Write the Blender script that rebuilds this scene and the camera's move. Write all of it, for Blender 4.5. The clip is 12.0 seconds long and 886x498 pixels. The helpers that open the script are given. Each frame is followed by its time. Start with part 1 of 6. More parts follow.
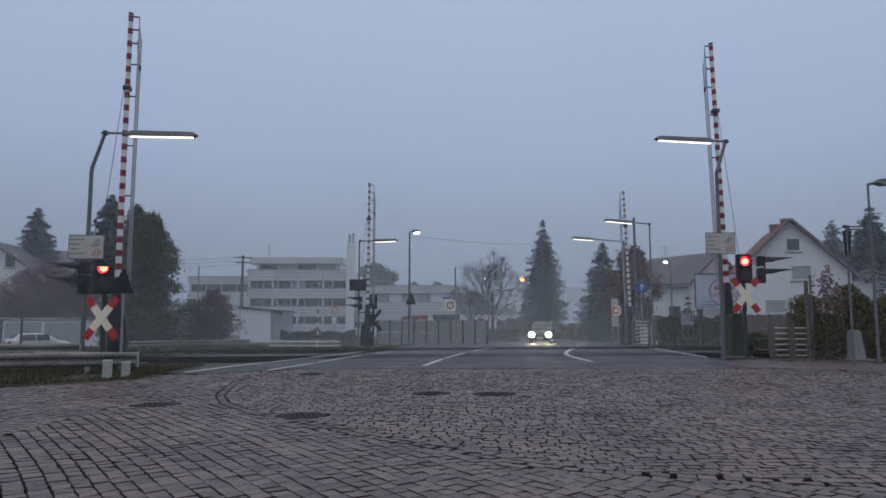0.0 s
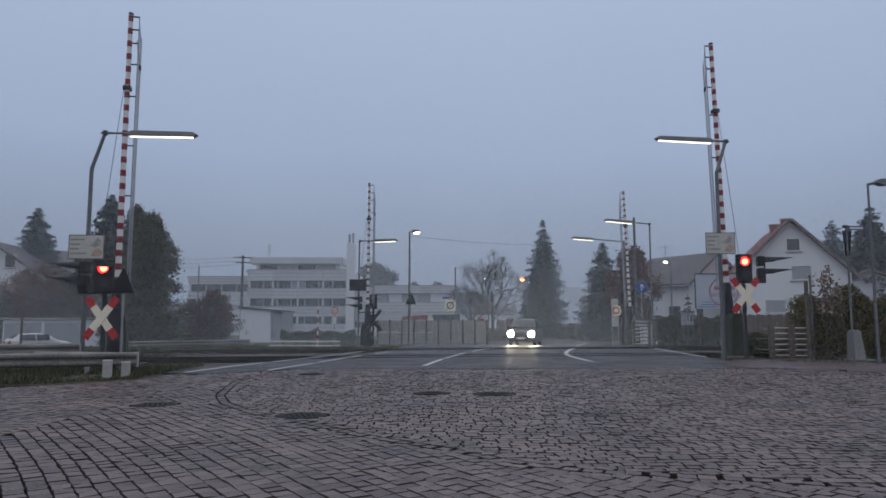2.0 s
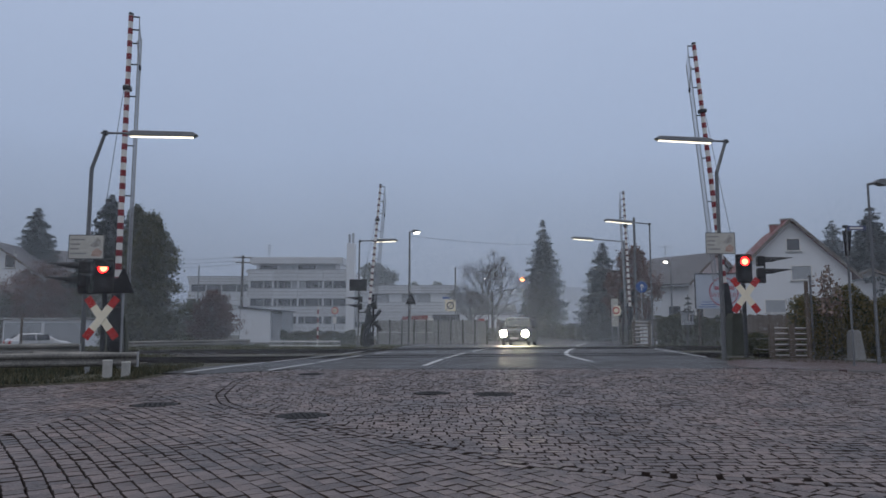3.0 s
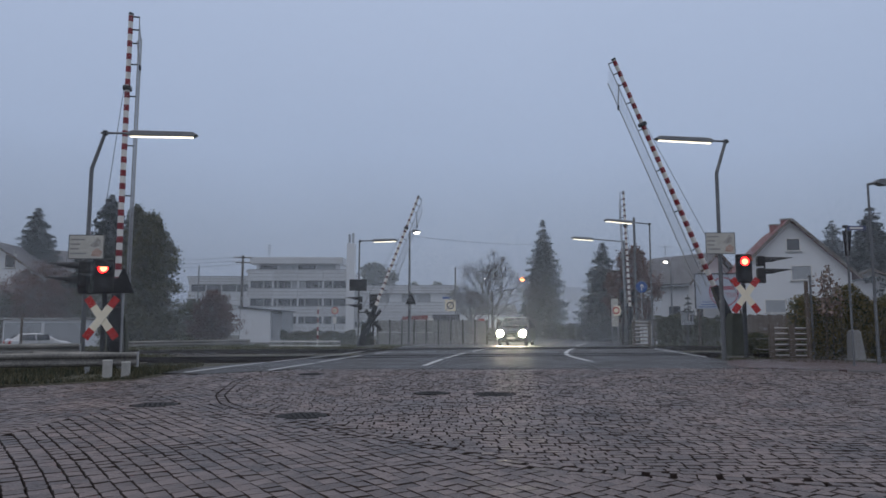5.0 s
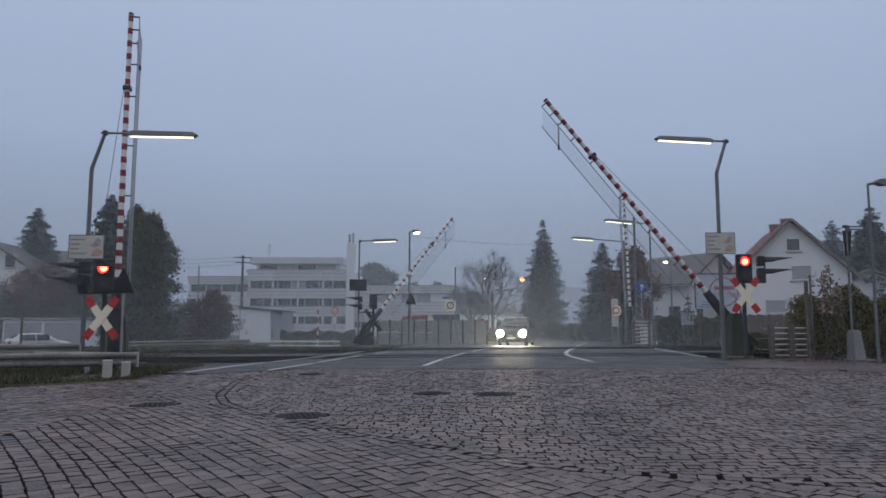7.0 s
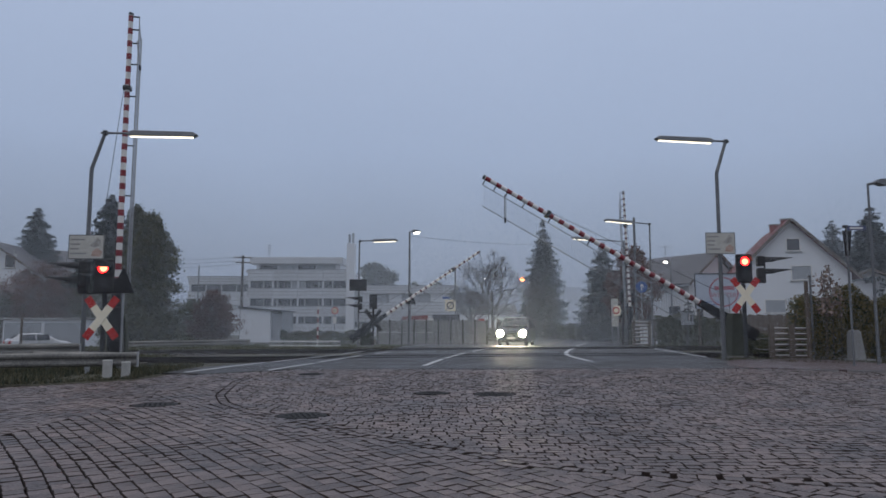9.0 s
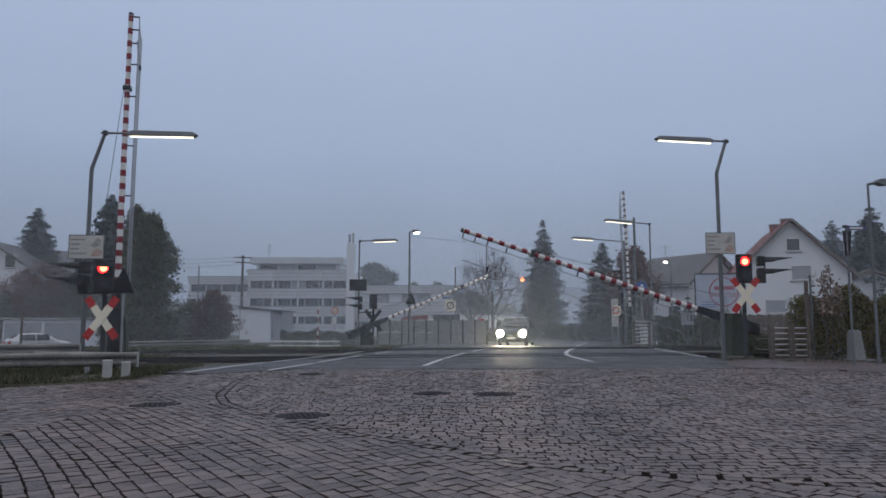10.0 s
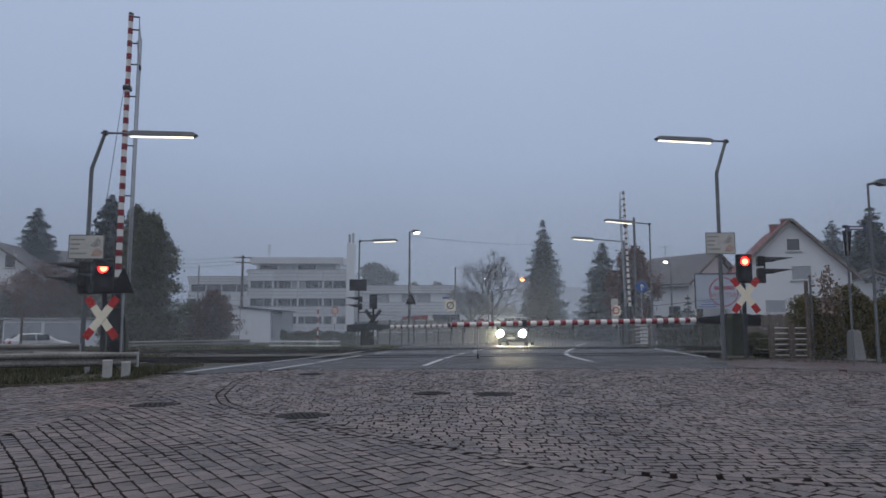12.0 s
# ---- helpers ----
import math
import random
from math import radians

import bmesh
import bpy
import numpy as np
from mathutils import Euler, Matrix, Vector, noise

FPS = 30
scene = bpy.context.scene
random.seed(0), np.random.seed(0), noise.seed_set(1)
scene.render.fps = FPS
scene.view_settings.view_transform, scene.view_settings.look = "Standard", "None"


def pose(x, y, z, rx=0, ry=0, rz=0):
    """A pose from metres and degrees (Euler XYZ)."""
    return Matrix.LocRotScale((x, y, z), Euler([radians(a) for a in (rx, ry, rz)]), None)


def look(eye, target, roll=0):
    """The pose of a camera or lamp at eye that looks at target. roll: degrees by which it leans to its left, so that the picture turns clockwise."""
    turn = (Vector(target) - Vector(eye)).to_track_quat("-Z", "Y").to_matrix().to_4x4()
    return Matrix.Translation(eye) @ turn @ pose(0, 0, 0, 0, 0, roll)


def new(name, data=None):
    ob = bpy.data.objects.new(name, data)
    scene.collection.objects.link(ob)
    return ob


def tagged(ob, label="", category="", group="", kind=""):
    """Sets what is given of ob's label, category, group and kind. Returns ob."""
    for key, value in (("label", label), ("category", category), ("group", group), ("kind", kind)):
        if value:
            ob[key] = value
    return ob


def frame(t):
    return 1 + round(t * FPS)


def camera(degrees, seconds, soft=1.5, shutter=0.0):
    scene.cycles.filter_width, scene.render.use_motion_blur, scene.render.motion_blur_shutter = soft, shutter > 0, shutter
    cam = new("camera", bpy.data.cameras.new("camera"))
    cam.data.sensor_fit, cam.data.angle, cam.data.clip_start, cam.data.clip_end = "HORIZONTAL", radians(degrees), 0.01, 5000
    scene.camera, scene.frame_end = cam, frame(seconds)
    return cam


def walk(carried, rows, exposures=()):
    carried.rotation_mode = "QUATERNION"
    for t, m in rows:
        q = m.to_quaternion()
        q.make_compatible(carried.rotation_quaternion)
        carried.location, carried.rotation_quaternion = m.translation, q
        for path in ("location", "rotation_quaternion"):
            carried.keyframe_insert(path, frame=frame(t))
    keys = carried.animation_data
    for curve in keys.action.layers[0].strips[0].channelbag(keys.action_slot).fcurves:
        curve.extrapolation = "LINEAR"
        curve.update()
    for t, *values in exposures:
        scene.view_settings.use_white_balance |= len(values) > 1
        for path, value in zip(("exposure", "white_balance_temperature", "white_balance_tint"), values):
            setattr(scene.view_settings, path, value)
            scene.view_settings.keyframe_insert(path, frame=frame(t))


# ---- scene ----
# The camera stands still on the forecourt of the crossing, 1.2 m over the setts.
cam = camera(64.607, 12.0, soft=1.6)
CAMERA_POSE = pose(0, 0, 1.2, 90 + 6.031, 0, 0)
walk(cam, [(0.0, CAMERA_POSE), (12.0, CAMERA_POSE)], [(0.0, 0.0), (12.0, 0.0)])

# ---- light: a foggy dusk, from the sky, the lit lamps and the glowing backdrop ----
world = bpy.data.worlds.new("foggy_dusk")
scene.world = world
world.use_nodes = True
wn, wl = world.node_tree.nodes, world.node_tree.links
wn.clear()
sky = wn.new("ShaderNodeTexSky")
sky.sky_type, sky.sun_disc = "NISHITA", False
sky.sun_elevation, sky.sun_rotation = radians(24), radians(200)
sky.air_density, sky.dust_density = 1.5, 4.0
coord = wn.new("ShaderNodeTexCoord")
split = wn.new("ShaderNodeSeparateXYZ")
ramp = wn.new("ShaderNodeValToRGB")
fog_mix = wn.new("ShaderNodeMixRGB")
drift = wn.new("ShaderNodeTexNoise")
drift.inputs["Scale"].default_value = 1.6
drift.inputs["Detail"].default_value = 3.0
drift_add = wn.new("ShaderNodeMath")
drift_add.operation = "MULTIPLY_ADD"
drift_add.inputs[1].default_value = 0.16
bg = wn.new("ShaderNodeBackground")
wo = wn.new("ShaderNodeOutputWorld")
cr = ramp.color_ramp
cr.elements[0].position, cr.elements[0].color = 0.05, (0.182, 0.222, 0.310, 1)
cr.elements[1].position, cr.elements[1].color = 0.95, (0.86, 0.86, 0.92, 1)
e = cr.elements.new(0.16)
e.color = (0.240, 0.295, 0.412, 1)
e = cr.elements.new(0.32)
e.color = (0.348, 0.430, 0.606, 1)
e = cr.elements.new(0.62)
e.color = (0.43, 0.515, 0.70, 1)
fog_mix.inputs["Fac"].default_value = 0.994
wl.new(coord.outputs["Generated"], split.inputs[0])
wl.new(coord.outputs["Generated"], drift.inputs["Vector"])
wl.new(drift.outputs["Fac"], drift_add.inputs[0])
wl.new(split.outputs["Z"], drift_add.inputs[2])
wl.new(drift_add.outputs[0], ramp.inputs["Fac"])
wl.new(sky.outputs["Color"], fog_mix.inputs[1])
wl.new(ramp.outputs["Color"], fog_mix.inputs[2])
wl.new(fog_mix.outputs["Color"], bg.inputs["Color"])
bg.inputs["Strength"].default_value = 0.97
wl.new(bg.outputs[0], wo.inputs[0])
sun_data = bpy.data.lights.new("veiled_sun", "SUN")
sun_data.energy, sun_data.angle, sun_data.color = 0.12, radians(60), (0.85, 0.9, 1.0)
sun = new("veiled_sun", sun_data)
sun.matrix_world = look((0, 0, 50), (6, 14, 0))


# ---- materials ----
def material(name, color, rough=0.7, metal=0.0, vary=0.25, scale=6.0, fine=60.0, bump=0.15, spec=0.5, sheen=0.0, per_piece=0.0, coat=0.0, other=None, thin=0.0, rough_vary=0.12, soft_edge=0.2):
    """A surface with stains at a large scale, grain at a fine one, and relief."""
    m = bpy.data.materials.new(name)
    m.use_nodes = True
    n, l = m.node_tree.nodes, m.node_tree.links
    b = n["Principled BSDF"]
    tc = n.new("ShaderNodeTexCoord")
    big, small = n.new("ShaderNodeTexNoise"), n.new("ShaderNodeTexNoise")
    big.inputs["Scale"].default_value, big.inputs["Detail"].default_value = scale, 5.0
    small.inputs["Scale"].default_value, small.inputs["Detail"].default_value = fine, 3.0
    l.new(tc.outputs["Object"], big.inputs["Vector"])
    l.new(tc.outputs["Object"], small.inputs["Vector"])
    r = n.new("ShaderNodeValToRGB")
    low = tuple(max(0.0, k * (1 - vary)) for k in color)
    high = tuple(min(1.0, k * (1 + vary)) for k in (other or color))
    r.color_ramp.elements[0].position, r.color_ramp.elements[0].color = 0.5 - soft_edge, (*low, 1)
    r.color_ramp.elements[1].position, r.color_ramp.elements[1].color = 0.5 + soft_edge, (*high, 1)
    mix = n.new("ShaderNodeMath")
    mix.operation = "MULTIPLY_ADD"
    mix.inputs[1].default_value = 0.45
    l.new(small.outputs["Fac"], mix.inputs[0])
    half = n.new("ShaderNodeMath")
    half.operation = "MULTIPLY"
    half.inputs[1].default_value = 0.55
    l.new(big.outputs["Fac"], half.inputs[0])
    l.new(half.outputs[0], mix.inputs[2])
    last = mix
    if per_piece:
        info, geo = n.new("ShaderNodeObjectInfo"), n.new("ShaderNodeNewGeometry")
        a = n.new("ShaderNodeMath")
        a.operation = "ADD"
        l.new(info.outputs["Random"], a.inputs[0])
        l.new(geo.outputs["Random Per Island"], a.inputs[1])
        fr = n.new("ShaderNodeMath")
        fr.operation = "FRACT"
        l.new(a.outputs[0], fr.inputs[0])
        sh = n.new("ShaderNodeMath")
        sh.operation = "MULTIPLY_ADD"
        sh.inputs[1].default_value = per_piece
        l.new(fr.outputs[0], sh.inputs[0])
        off = n.new("ShaderNodeMath")
        off.operation = "SUBTRACT"
        off.inputs[1].default_value = per_piece / 2
        l.new(mix.outputs[0], off.inputs[0])
        l.new(off.outputs[0], sh.inputs[2])
        last = sh
    l.new(last.outputs[0], r.inputs["Fac"])
    l.new(r.outputs["Color"], b.inputs["Base Color"])
    rr = n.new("ShaderNodeMapRange")
    rr.inputs["To Min"].default_value, rr.inputs["To Max"].default_value = max(0.03, rough - rough_vary), min(1.0, rough + rough_vary)
    l.new(big.outputs["Fac"], rr.inputs["Value"])
    l.new(rr.outputs[0], b.inputs["Roughness"])
    b.inputs["Metallic"].default_value = metal
    b.inputs["Specular IOR Level"].default_value = spec
    b.inputs["Sheen Weight"].default_value = sheen
    b.inputs["Coat Weight"].default_value = coat
    if bump:
        bp = n.new("ShaderNodeBump")
        bp.inputs["Strength"].default_value, bp.inputs["Distance"].default_value = bump, 0.01
        l.new(small.outputs["Fac"], bp.inputs["Height"])
        l.new(bp.outputs[0], b.inputs["Normal"])
    if thin:
        tr, add = n.new("ShaderNodeBsdfTranslucent"), n.new("ShaderNodeMixShader")
        l.new(r.outputs["Color"], tr.inputs["Color"])
        add.inputs[0].default_value = thin
        l.new(b.outputs[0], add.inputs[1])
        l.new(tr.outputs[0], add.inputs[2])
        l.new(add.outputs[0], n["Material Output"].inputs["Surface"])
    return m


def glowing(name, color, strength):
    m = bpy.data.materials.new(name)
    m.use_nodes = True
    b = m.node_tree.nodes["Principled BSDF"]
    b.inputs["Base Color"].default_value = (*color, 1)
    b.inputs["Emission Color"].default_value = (*color, 1)
    b.inputs["Emission Strength"].default_value = strength
    b.inputs["Roughness"].default_value = 0.3
    return m


GRANITE = material("granite_sett", (0.089, 0.067, 0.060), 0.46, 0, 0.55, 0.8, 38, 1.0, per_piece=0.15, spec=0.42, soft_edge=0.15, other=(0.136, 0.103, 0.092))
JOINT = material("joint_sand", (0.040, 0.029, 0.025), 0.9, 0, 0.4, 4, 120, 0.6, spec=0.25)
ASPHALT = material("wet_asphalt", (0.037, 0.035, 0.034), 0.55, 0, 0.55, 0.6, 60, 0.7, spec=0.35, rough_vary=0.30, soft_edge=0.13)
LANE = material("worn_lane_paint", (0.55, 0.55, 0.54), 0.5, 0, 0.3, 5, 90, 0.3)
CLINKER = material("red_clinker", (0.10, 0.062, 0.058), 0.5, 0, 0.35, 0.9, 60, 0.4, per_piece=0.4)
KERB = material("granite_kerb", (0.16, 0.15, 0.145), 0.55, 0, 0.3, 2, 80, 0.4)
EARTH = material("turf_soil", (0.045, 0.05, 0.03), 0.95, 0, 0.5, 0.35, 14, 0.8, other=(0.07, 0.062, 0.042))
BALLAST = material("track_ballast", (0.050, 0.045, 0.042), 0.9, 0, 0.5, 2, 30, 1.0, per_piece=0.5, spec=0.3)
RAIL = material("rail_steel", (0.05, 0.045, 0.044), 0.45, 0.4, 0.4, 3, 60, 0.2)
GRASS = material("grass_blades", (0.036, 0.054, 0.022), 0.7, 0, 0.4, 1.2, 20, 0, sheen=0.1, per_piece=0.7, other=(0.072, 0.062, 0.030))
GALV = material("galvanised_steel", (0.36, 0.37, 0.38), 0.45, 0.55, 0.3, 3, 50, 0.15)
RUST = material("stained_rail_steel", (0.14, 0.14, 0.135), 0.6, 0.2, 0.55, 1.5, 20, 0.3, other=(0.21, 0.20, 0.18))
LAMP_GREY = material("lamp_housing_grey", (0.20, 0.205, 0.21), 0.5, 0.1, 0.2, 4, 60, 0.1)
DARK = material("dark_grey_paint", (0.035, 0.038, 0.042), 0.5, 0.1, 0.3, 4, 60, 0.1)
BLACK = material("black_enamel", (0.016, 0.016, 0.018), 0.65, 0, 0.3, 5, 60, 0.1)
POST = material("weathered_post", (0.15, 0.155, 0.16), 0.55, 0.3, 0.35, 2.5, 40, 0.2)
WHITE = material("white_enamel", (0.74, 0.72, 0.68), 0.45, 0, 0.14, 3, 50, 0.08)
CREAM = material("aged_white_sheeting", (0.88, 0.80, 0.62), 0.4, 0, 0.12, 4, 70, 0.05)
RED = material("red_sheeting", (0.48, 0.025, 0.022), 0.4, 0, 0.2, 4, 70, 0.05)
BOOM_RED = material("boom_red", (0.235, 0.020, 0.028), 0.45, 0, 0.25, 4, 70, 0.05)
BLUE = material("blue_sheeting", (0.015, 0.085, 0.32), 0.4, 0, 0.15, 4, 70, 0.05)
CONCRETE = material("rough_concrete", (0.24, 0.235, 0.225), 0.85, 0, 0.3, 1.2, 40, 0.5)
MOSSY = material("mossy_concrete", (0.055, 0.060, 0.046), 0.9, 0, 0.45, 2.5, 40, 0.6)
PLASTER = material("white_render", (0.70, 0.71, 0.72), 0.85, 0, 0.1, 0.4, 30, 0.3)
PANEL = material("pale_facade_panel", (0.58, 0.59, 0.60), 0.6, 0, 0.12, 0.25, 20, 0.1, per_piece=0.3)
ROOF_RED = material("red_roof_tile", (0.215, 0.066, 0.058), 0.7, 0, 0.35, 0.8, 25, 0.6, per_piece=0.3)
ROOF_GREY = material("grey_roof_tile", (0.11, 0.105, 0.11), 0.65, 0, 0.3, 0.8, 25, 0.6, per_piece=0.3)
WINDOW = material("window_glass", (0.045, 0.05, 0.058), 0.08, 0, 0.2, 0.6, 10, 0.0, spec=0.6)
SHUTTER = material("rolled_blind", (0.30, 0.315, 0.33), 0.6, 0, 0.15, 3, 30, 0.2)
WOOD = material("weathered_timber", (0.13, 0.105, 0.085), 0.8, 0, 0.4, 3, 50, 0.5)
BARK = material("tree_bark", (0.085, 0.075, 0.066), 0.95, 0, 0.4, 4, 30, 0.8)
SPRUCE = material("spruce_needles", (0.040, 0.054, 0.050), 0.6, 0, 0.35, 0.6, 6, 0, sheen=0.15, per_piece=0.6, thin=0.35)
LEAF = material("dull_green_leaves", (0.052, 0.078, 0.038), 0.55, 0, 0.4, 0.35, 6, 0, sheen=0.1, per_piece=0.6, thin=0.4, other=(0.095, 0.092, 0.044))
BROWN = material("brown_autumn_leaves", (0.105, 0.060, 0.036), 0.55, 0, 0.4, 0.4, 6, 0, sheen=0.1, per_piece=0.6, thin=0.4, other=(0.140, 0.060, 0.042))
CRIMSON = material("crimson_leaves", (0.150, 0.034, 0.038), 0.5, 0, 0.4, 0.6, 6, 0, sheen=0.1, per_piece=0.6, thin=0.4, other=(0.10, 0.060, 0.040))
IRON = material("cast_iron", (0.022, 0.021, 0.021), 0.75, 0, 0.4, 6, 60, 0.4, spec=0.25)
DRY_GRASS = material("withered_grass", (0.10, 0.10, 0.052), 0.8, 0, 0.4, 2, 20, 0, sheen=0.2, per_piece=0.6, thin=0.45)
HEDGE_MIX = material("mixed_hedge_leaves", (0.056, 0.078, 0.030), 0.6, 0, 0.45, 0.9, 8, 0, sheen=0.15, per_piece=0.9, thin=0.5, other=(0.15, 0.115, 0.042))
BOARD = material("weathered_cream_board", (0.50, 0.485, 0.43), 0.5, 0, 0.15, 4, 60, 0.05)
FAINT_PRINT = material("faint_print", (0.36, 0.34, 0.31), 0.6, 0, 0.5, 12, 40, 0)
PRINT = material("faded_print", (0.26, 0.25, 0.24), 0.6, 0, 0.3, 10, 60, 0)
FAR_BAND = material("dark_faded_band", (0.11, 0.03, 0.032), 0.5, 0, 0.25, 4, 70, 0.05)
PAINT_SILVER = material("silver_car_paint", (0.06, 0.062, 0.065), 0.3, 0.3, 0.1, 3, 100, 0, coat=0.6)
PAINT_WHITE = material("white_car_paint", (0.62, 0.62, 0.62), 0.3, 0, 0.06, 3, 100, 0, coat=0.6)
RUBBER = material("tyre_rubber", (0.02, 0.02, 0.02), 0.8, 0, 0.2, 10, 80, 0.2)
CABLE = material("black_cable", (0.03, 0.03, 0.032), 0.6, 0, 0.1, 5, 40, 0)
TUBE = glowing("fluorescent_tube", (1.0, 0.89, 0.70), 2.6)
LED = glowing("street_lamp_glow", (1.0, 0.95, 0.86), 9.0)
SODIUM = glowing("sodium_glow", (1.0, 0.24, 0.075), 9.0)
RED_LIGHT = glowing("red_signal_glow", (1.0, 0.010, 0.012), 8.0)
RED_CORE = glowing("red_signal_core", (1.0, 0.42, 0.20), 3.0)
HEADLIGHT = glowing("headlight_glow", (1.0, 0.91, 0.62), 330.0)


# ---- small builders ----
def gz(y):
    """Height of the ground: level to the tracks, then half a metre down."""
    q = min(1.0, max(0.0, (y - 30) / 32))
    return -0.5 * q * q * (3 - 2 * q)


def thing(name, x, y, z=None, rz=0.0, label="", category="", group="", kind=""):
    ob = new(name)
    ob.empty_display_size = 0.2
    ob.matrix_world = pose(x, y, gz(y) if z is None else z, 0, 0, rz)
    return tagged(ob, label, category, group, kind)


def mesh_of(name, bm, mat, smooth=False):
    bmesh.ops.recalc_face_normals(bm, faces=bm.faces)
    me = bpy.data.meshes.new(name)
    bm.to_mesh(me)
    bm.free()
    me.materials.append(mat)
    if smooth:
        me.polygons.foreach_set("use_smooth", [True] * len(me.polygons))
    return me


def part(name, bm, mat, parent, label="", smooth=False):
    """Links a bmesh as one mesh object under a thing or a part."""
    ob = new(name, mesh_of(name, bm, mat, smooth))
    ob.parent = parent
    return tagged(ob, label)


def box(x0, x1, y0, y1, z0, z1, bevel=0.0, bm=None):
    """A box, its edges rounded off when bevel is given."""
    own = bmesh.new()
    bmesh.ops.create_cube(own, size=1.0, matrix=Matrix.Translation(((x0 + x1) / 2, (y0 + y1) / 2, (z0 + z1) / 2)) @ Matrix.Diagonal((abs(x1 - x0), abs(y1 - y0), abs(z1 - z0), 1)))
    if bevel:
        bmesh.ops.bevel(own, geom=own.edges[:], offset=bevel, segments=2, affect="EDGES", profile=0.6)
    return merged(own, bm)


def merged(own, bm):
    if bm is None:
        return own
    me = bpy.data.meshes.new("scrap")
    own.to_mesh(me)
    own.free()
    bm.from_mesh(me)
    bpy.data.meshes.remove(me)
    return bm


def rod(p0, p1, r0, r1=None, n=10, bm=None):
    """A round bar from p0 to p1, tapering from r0 to r1."""
    p0, p1 = Vector(p0), Vector(p1)
    own = bmesh.new()
    d = p1 - p0
    m = Matrix.Translation((p0 + p1) / 2) @ d.to_track_quat("Z", "Y").to_matrix().to_4x4()
    bmesh.ops.create_cone(own, cap_ends=True, segments=n, radius1=r0, radius2=r0 if r1 is None else r1, depth=d.length, matrix=m)
    return merged(own, bm)


def pipe(points, r, n=8, bm=None):
    bm = bm or bmesh.new()
    for a, b in zip(points, points[1:]):
        rod(a, b, r, r, n, bm)
    return bm


def prism(outline, y0, y1, bm=None):
    """An outline in x and z, pushed from y0 to y1."""
    bm = bm or bmesh.new()
    a = [bm.verts.new((x, y0, z)) for x, z in outline]
    b = [bm.verts.new((x, y1, z)) for x, z in outline]
    bm.faces.new(a)
    bm.faces.new(b[::-1])
    for i in range(len(a)):
        j = (i + 1) % len(a)
        bm.faces.new((a[i], b[i], b[j], a[j]))
    return bm


def disc(x, z, r, y0, y1, n=24, bm=None):
    return rod((x, y0, z), (x, y1, z), r, r, n, bm)


def ring(x, z, r0, r1, y0, y1, n=28):
    bm = bmesh.new()
    v = []
    for i in range(n):
        a = 2 * math.pi * i / n
        v.append([bm.verts.new((x + r * math.cos(a), y, z + r * math.sin(a))) for r, y in ((r0, y0), (r1, y0), (r1, y1), (r0, y1))])
    for i in range(n):
        p, q = v[i], v[(i + 1) % n]
        for k in range(4):
            bm.faces.new((p[k], p[(k + 1) % 4], q[(k + 1) % 4], q[k]))
    return bm


def sheet(name, verts, faces, mat, parent=None, label="", smooth=False):
    me = bpy.data.meshes.new(name)
    me.from_pydata([tuple(map(float, v)) for v in verts], [], [tuple(map(int, q)) for q in faces])
    me.materials.append(mat)
    me.update()
    ob = new(name, me)
    if parent:
        ob.parent = parent
    return tagged(ob, label)


# ---- ground, road, tracks ----
def interp(pairs, v):
    """A straight-line table of (v, value)."""
    if v <= pairs[0][0]:
        return pairs[0][1]
    for (a, p), (b, q) in zip(pairs, pairs[1:]):
        if v <= b:
            return p + (q - p) * (v - a) / (b - a)
    return pairs[-1][1]


def make_ground():
    ys = [-400, -60, -10, 0, 10, 20] + [30 + 2 * i for i in range(17)] + [80, 120, 250, 800, 3000]
    # the garage yard lies lower than the tracks
    xs = [-3000, -600, -150, -60, -36, -34.5, -28, -22.5, -21, 0, 25, 60, 150, 600, 3000]
    v = [(x, y, gz(y) - 0.11 - (0.52 if 45 < y < 63 and -35 < x < -22 else 0)) for y in ys for x in xs]
    w = len(xs)
    q = [(j * w + i, j * w + i + 1, (j + 1) * w + i + 1, (j + 1) * w + i) for j in range(len(ys) - 1) for i in range(w - 1)]
    tagged(sheet("ground", v, q, EARTH), "dark damp soil and turf reaching to the fog", "ground", kind="structure")


ROAD_LEFT = [(16.85, -7.33), (20.74, -6.11), (25.21, -3.7), (31.57, -2.37), (58.95, -2.07), (82.17, 3.02), (75, 9.0), (140, 34.0)]
ROAD_RIGHT = [(17.0, 30), (19.4, 30), (19.41, 8.89), (24.8, 9.32), (38.64, 11.3), (71.24, 17.55), (89.0, 20.73), (75, 18.5), (140, 48.0)]


def make_road():
    ys = [16.85, 17.2, 17.8, 18.4, 18.9, 19.4, 19.42, 20, 21, 22, 23, 24, 25, 26] + [27 + i for i in range(36)] + [64, 67, 70, 75, 85, 100, 120, 140]
    v, q = [], []
    for i, y in enumerate(ys):
        a, b = max(interp(ROAD_LEFT, y), -9.5), min(interp(ROAD_RIGHT, y), 48)
        if y <= 19.4:
            b = 8.5 if y >= 18.9 else interp([(16.5, -6.0), (17.9, -4.5), (18.89, -3.5)], y)
        v += [(a, y, gz(y) - 0.10), (a, y, gz(y)), (a * 0.5 + b * 0.5, y, gz(y) + 0.02), (b, y, gz(y)), (b, y, gz(y) - 0.10)]
        if i:
            for k in range(4):
                q.append((5 * i - 5 + k, 5 * i - 4 + k, 5 * i + 1 + k, 5 * i + k))
    q.append((0, 1, 2, 3, 4))
    tagged(sheet("road", v, q, ASPHALT), "dark wet asphalt road over the level crossing", "road", kind="structure")


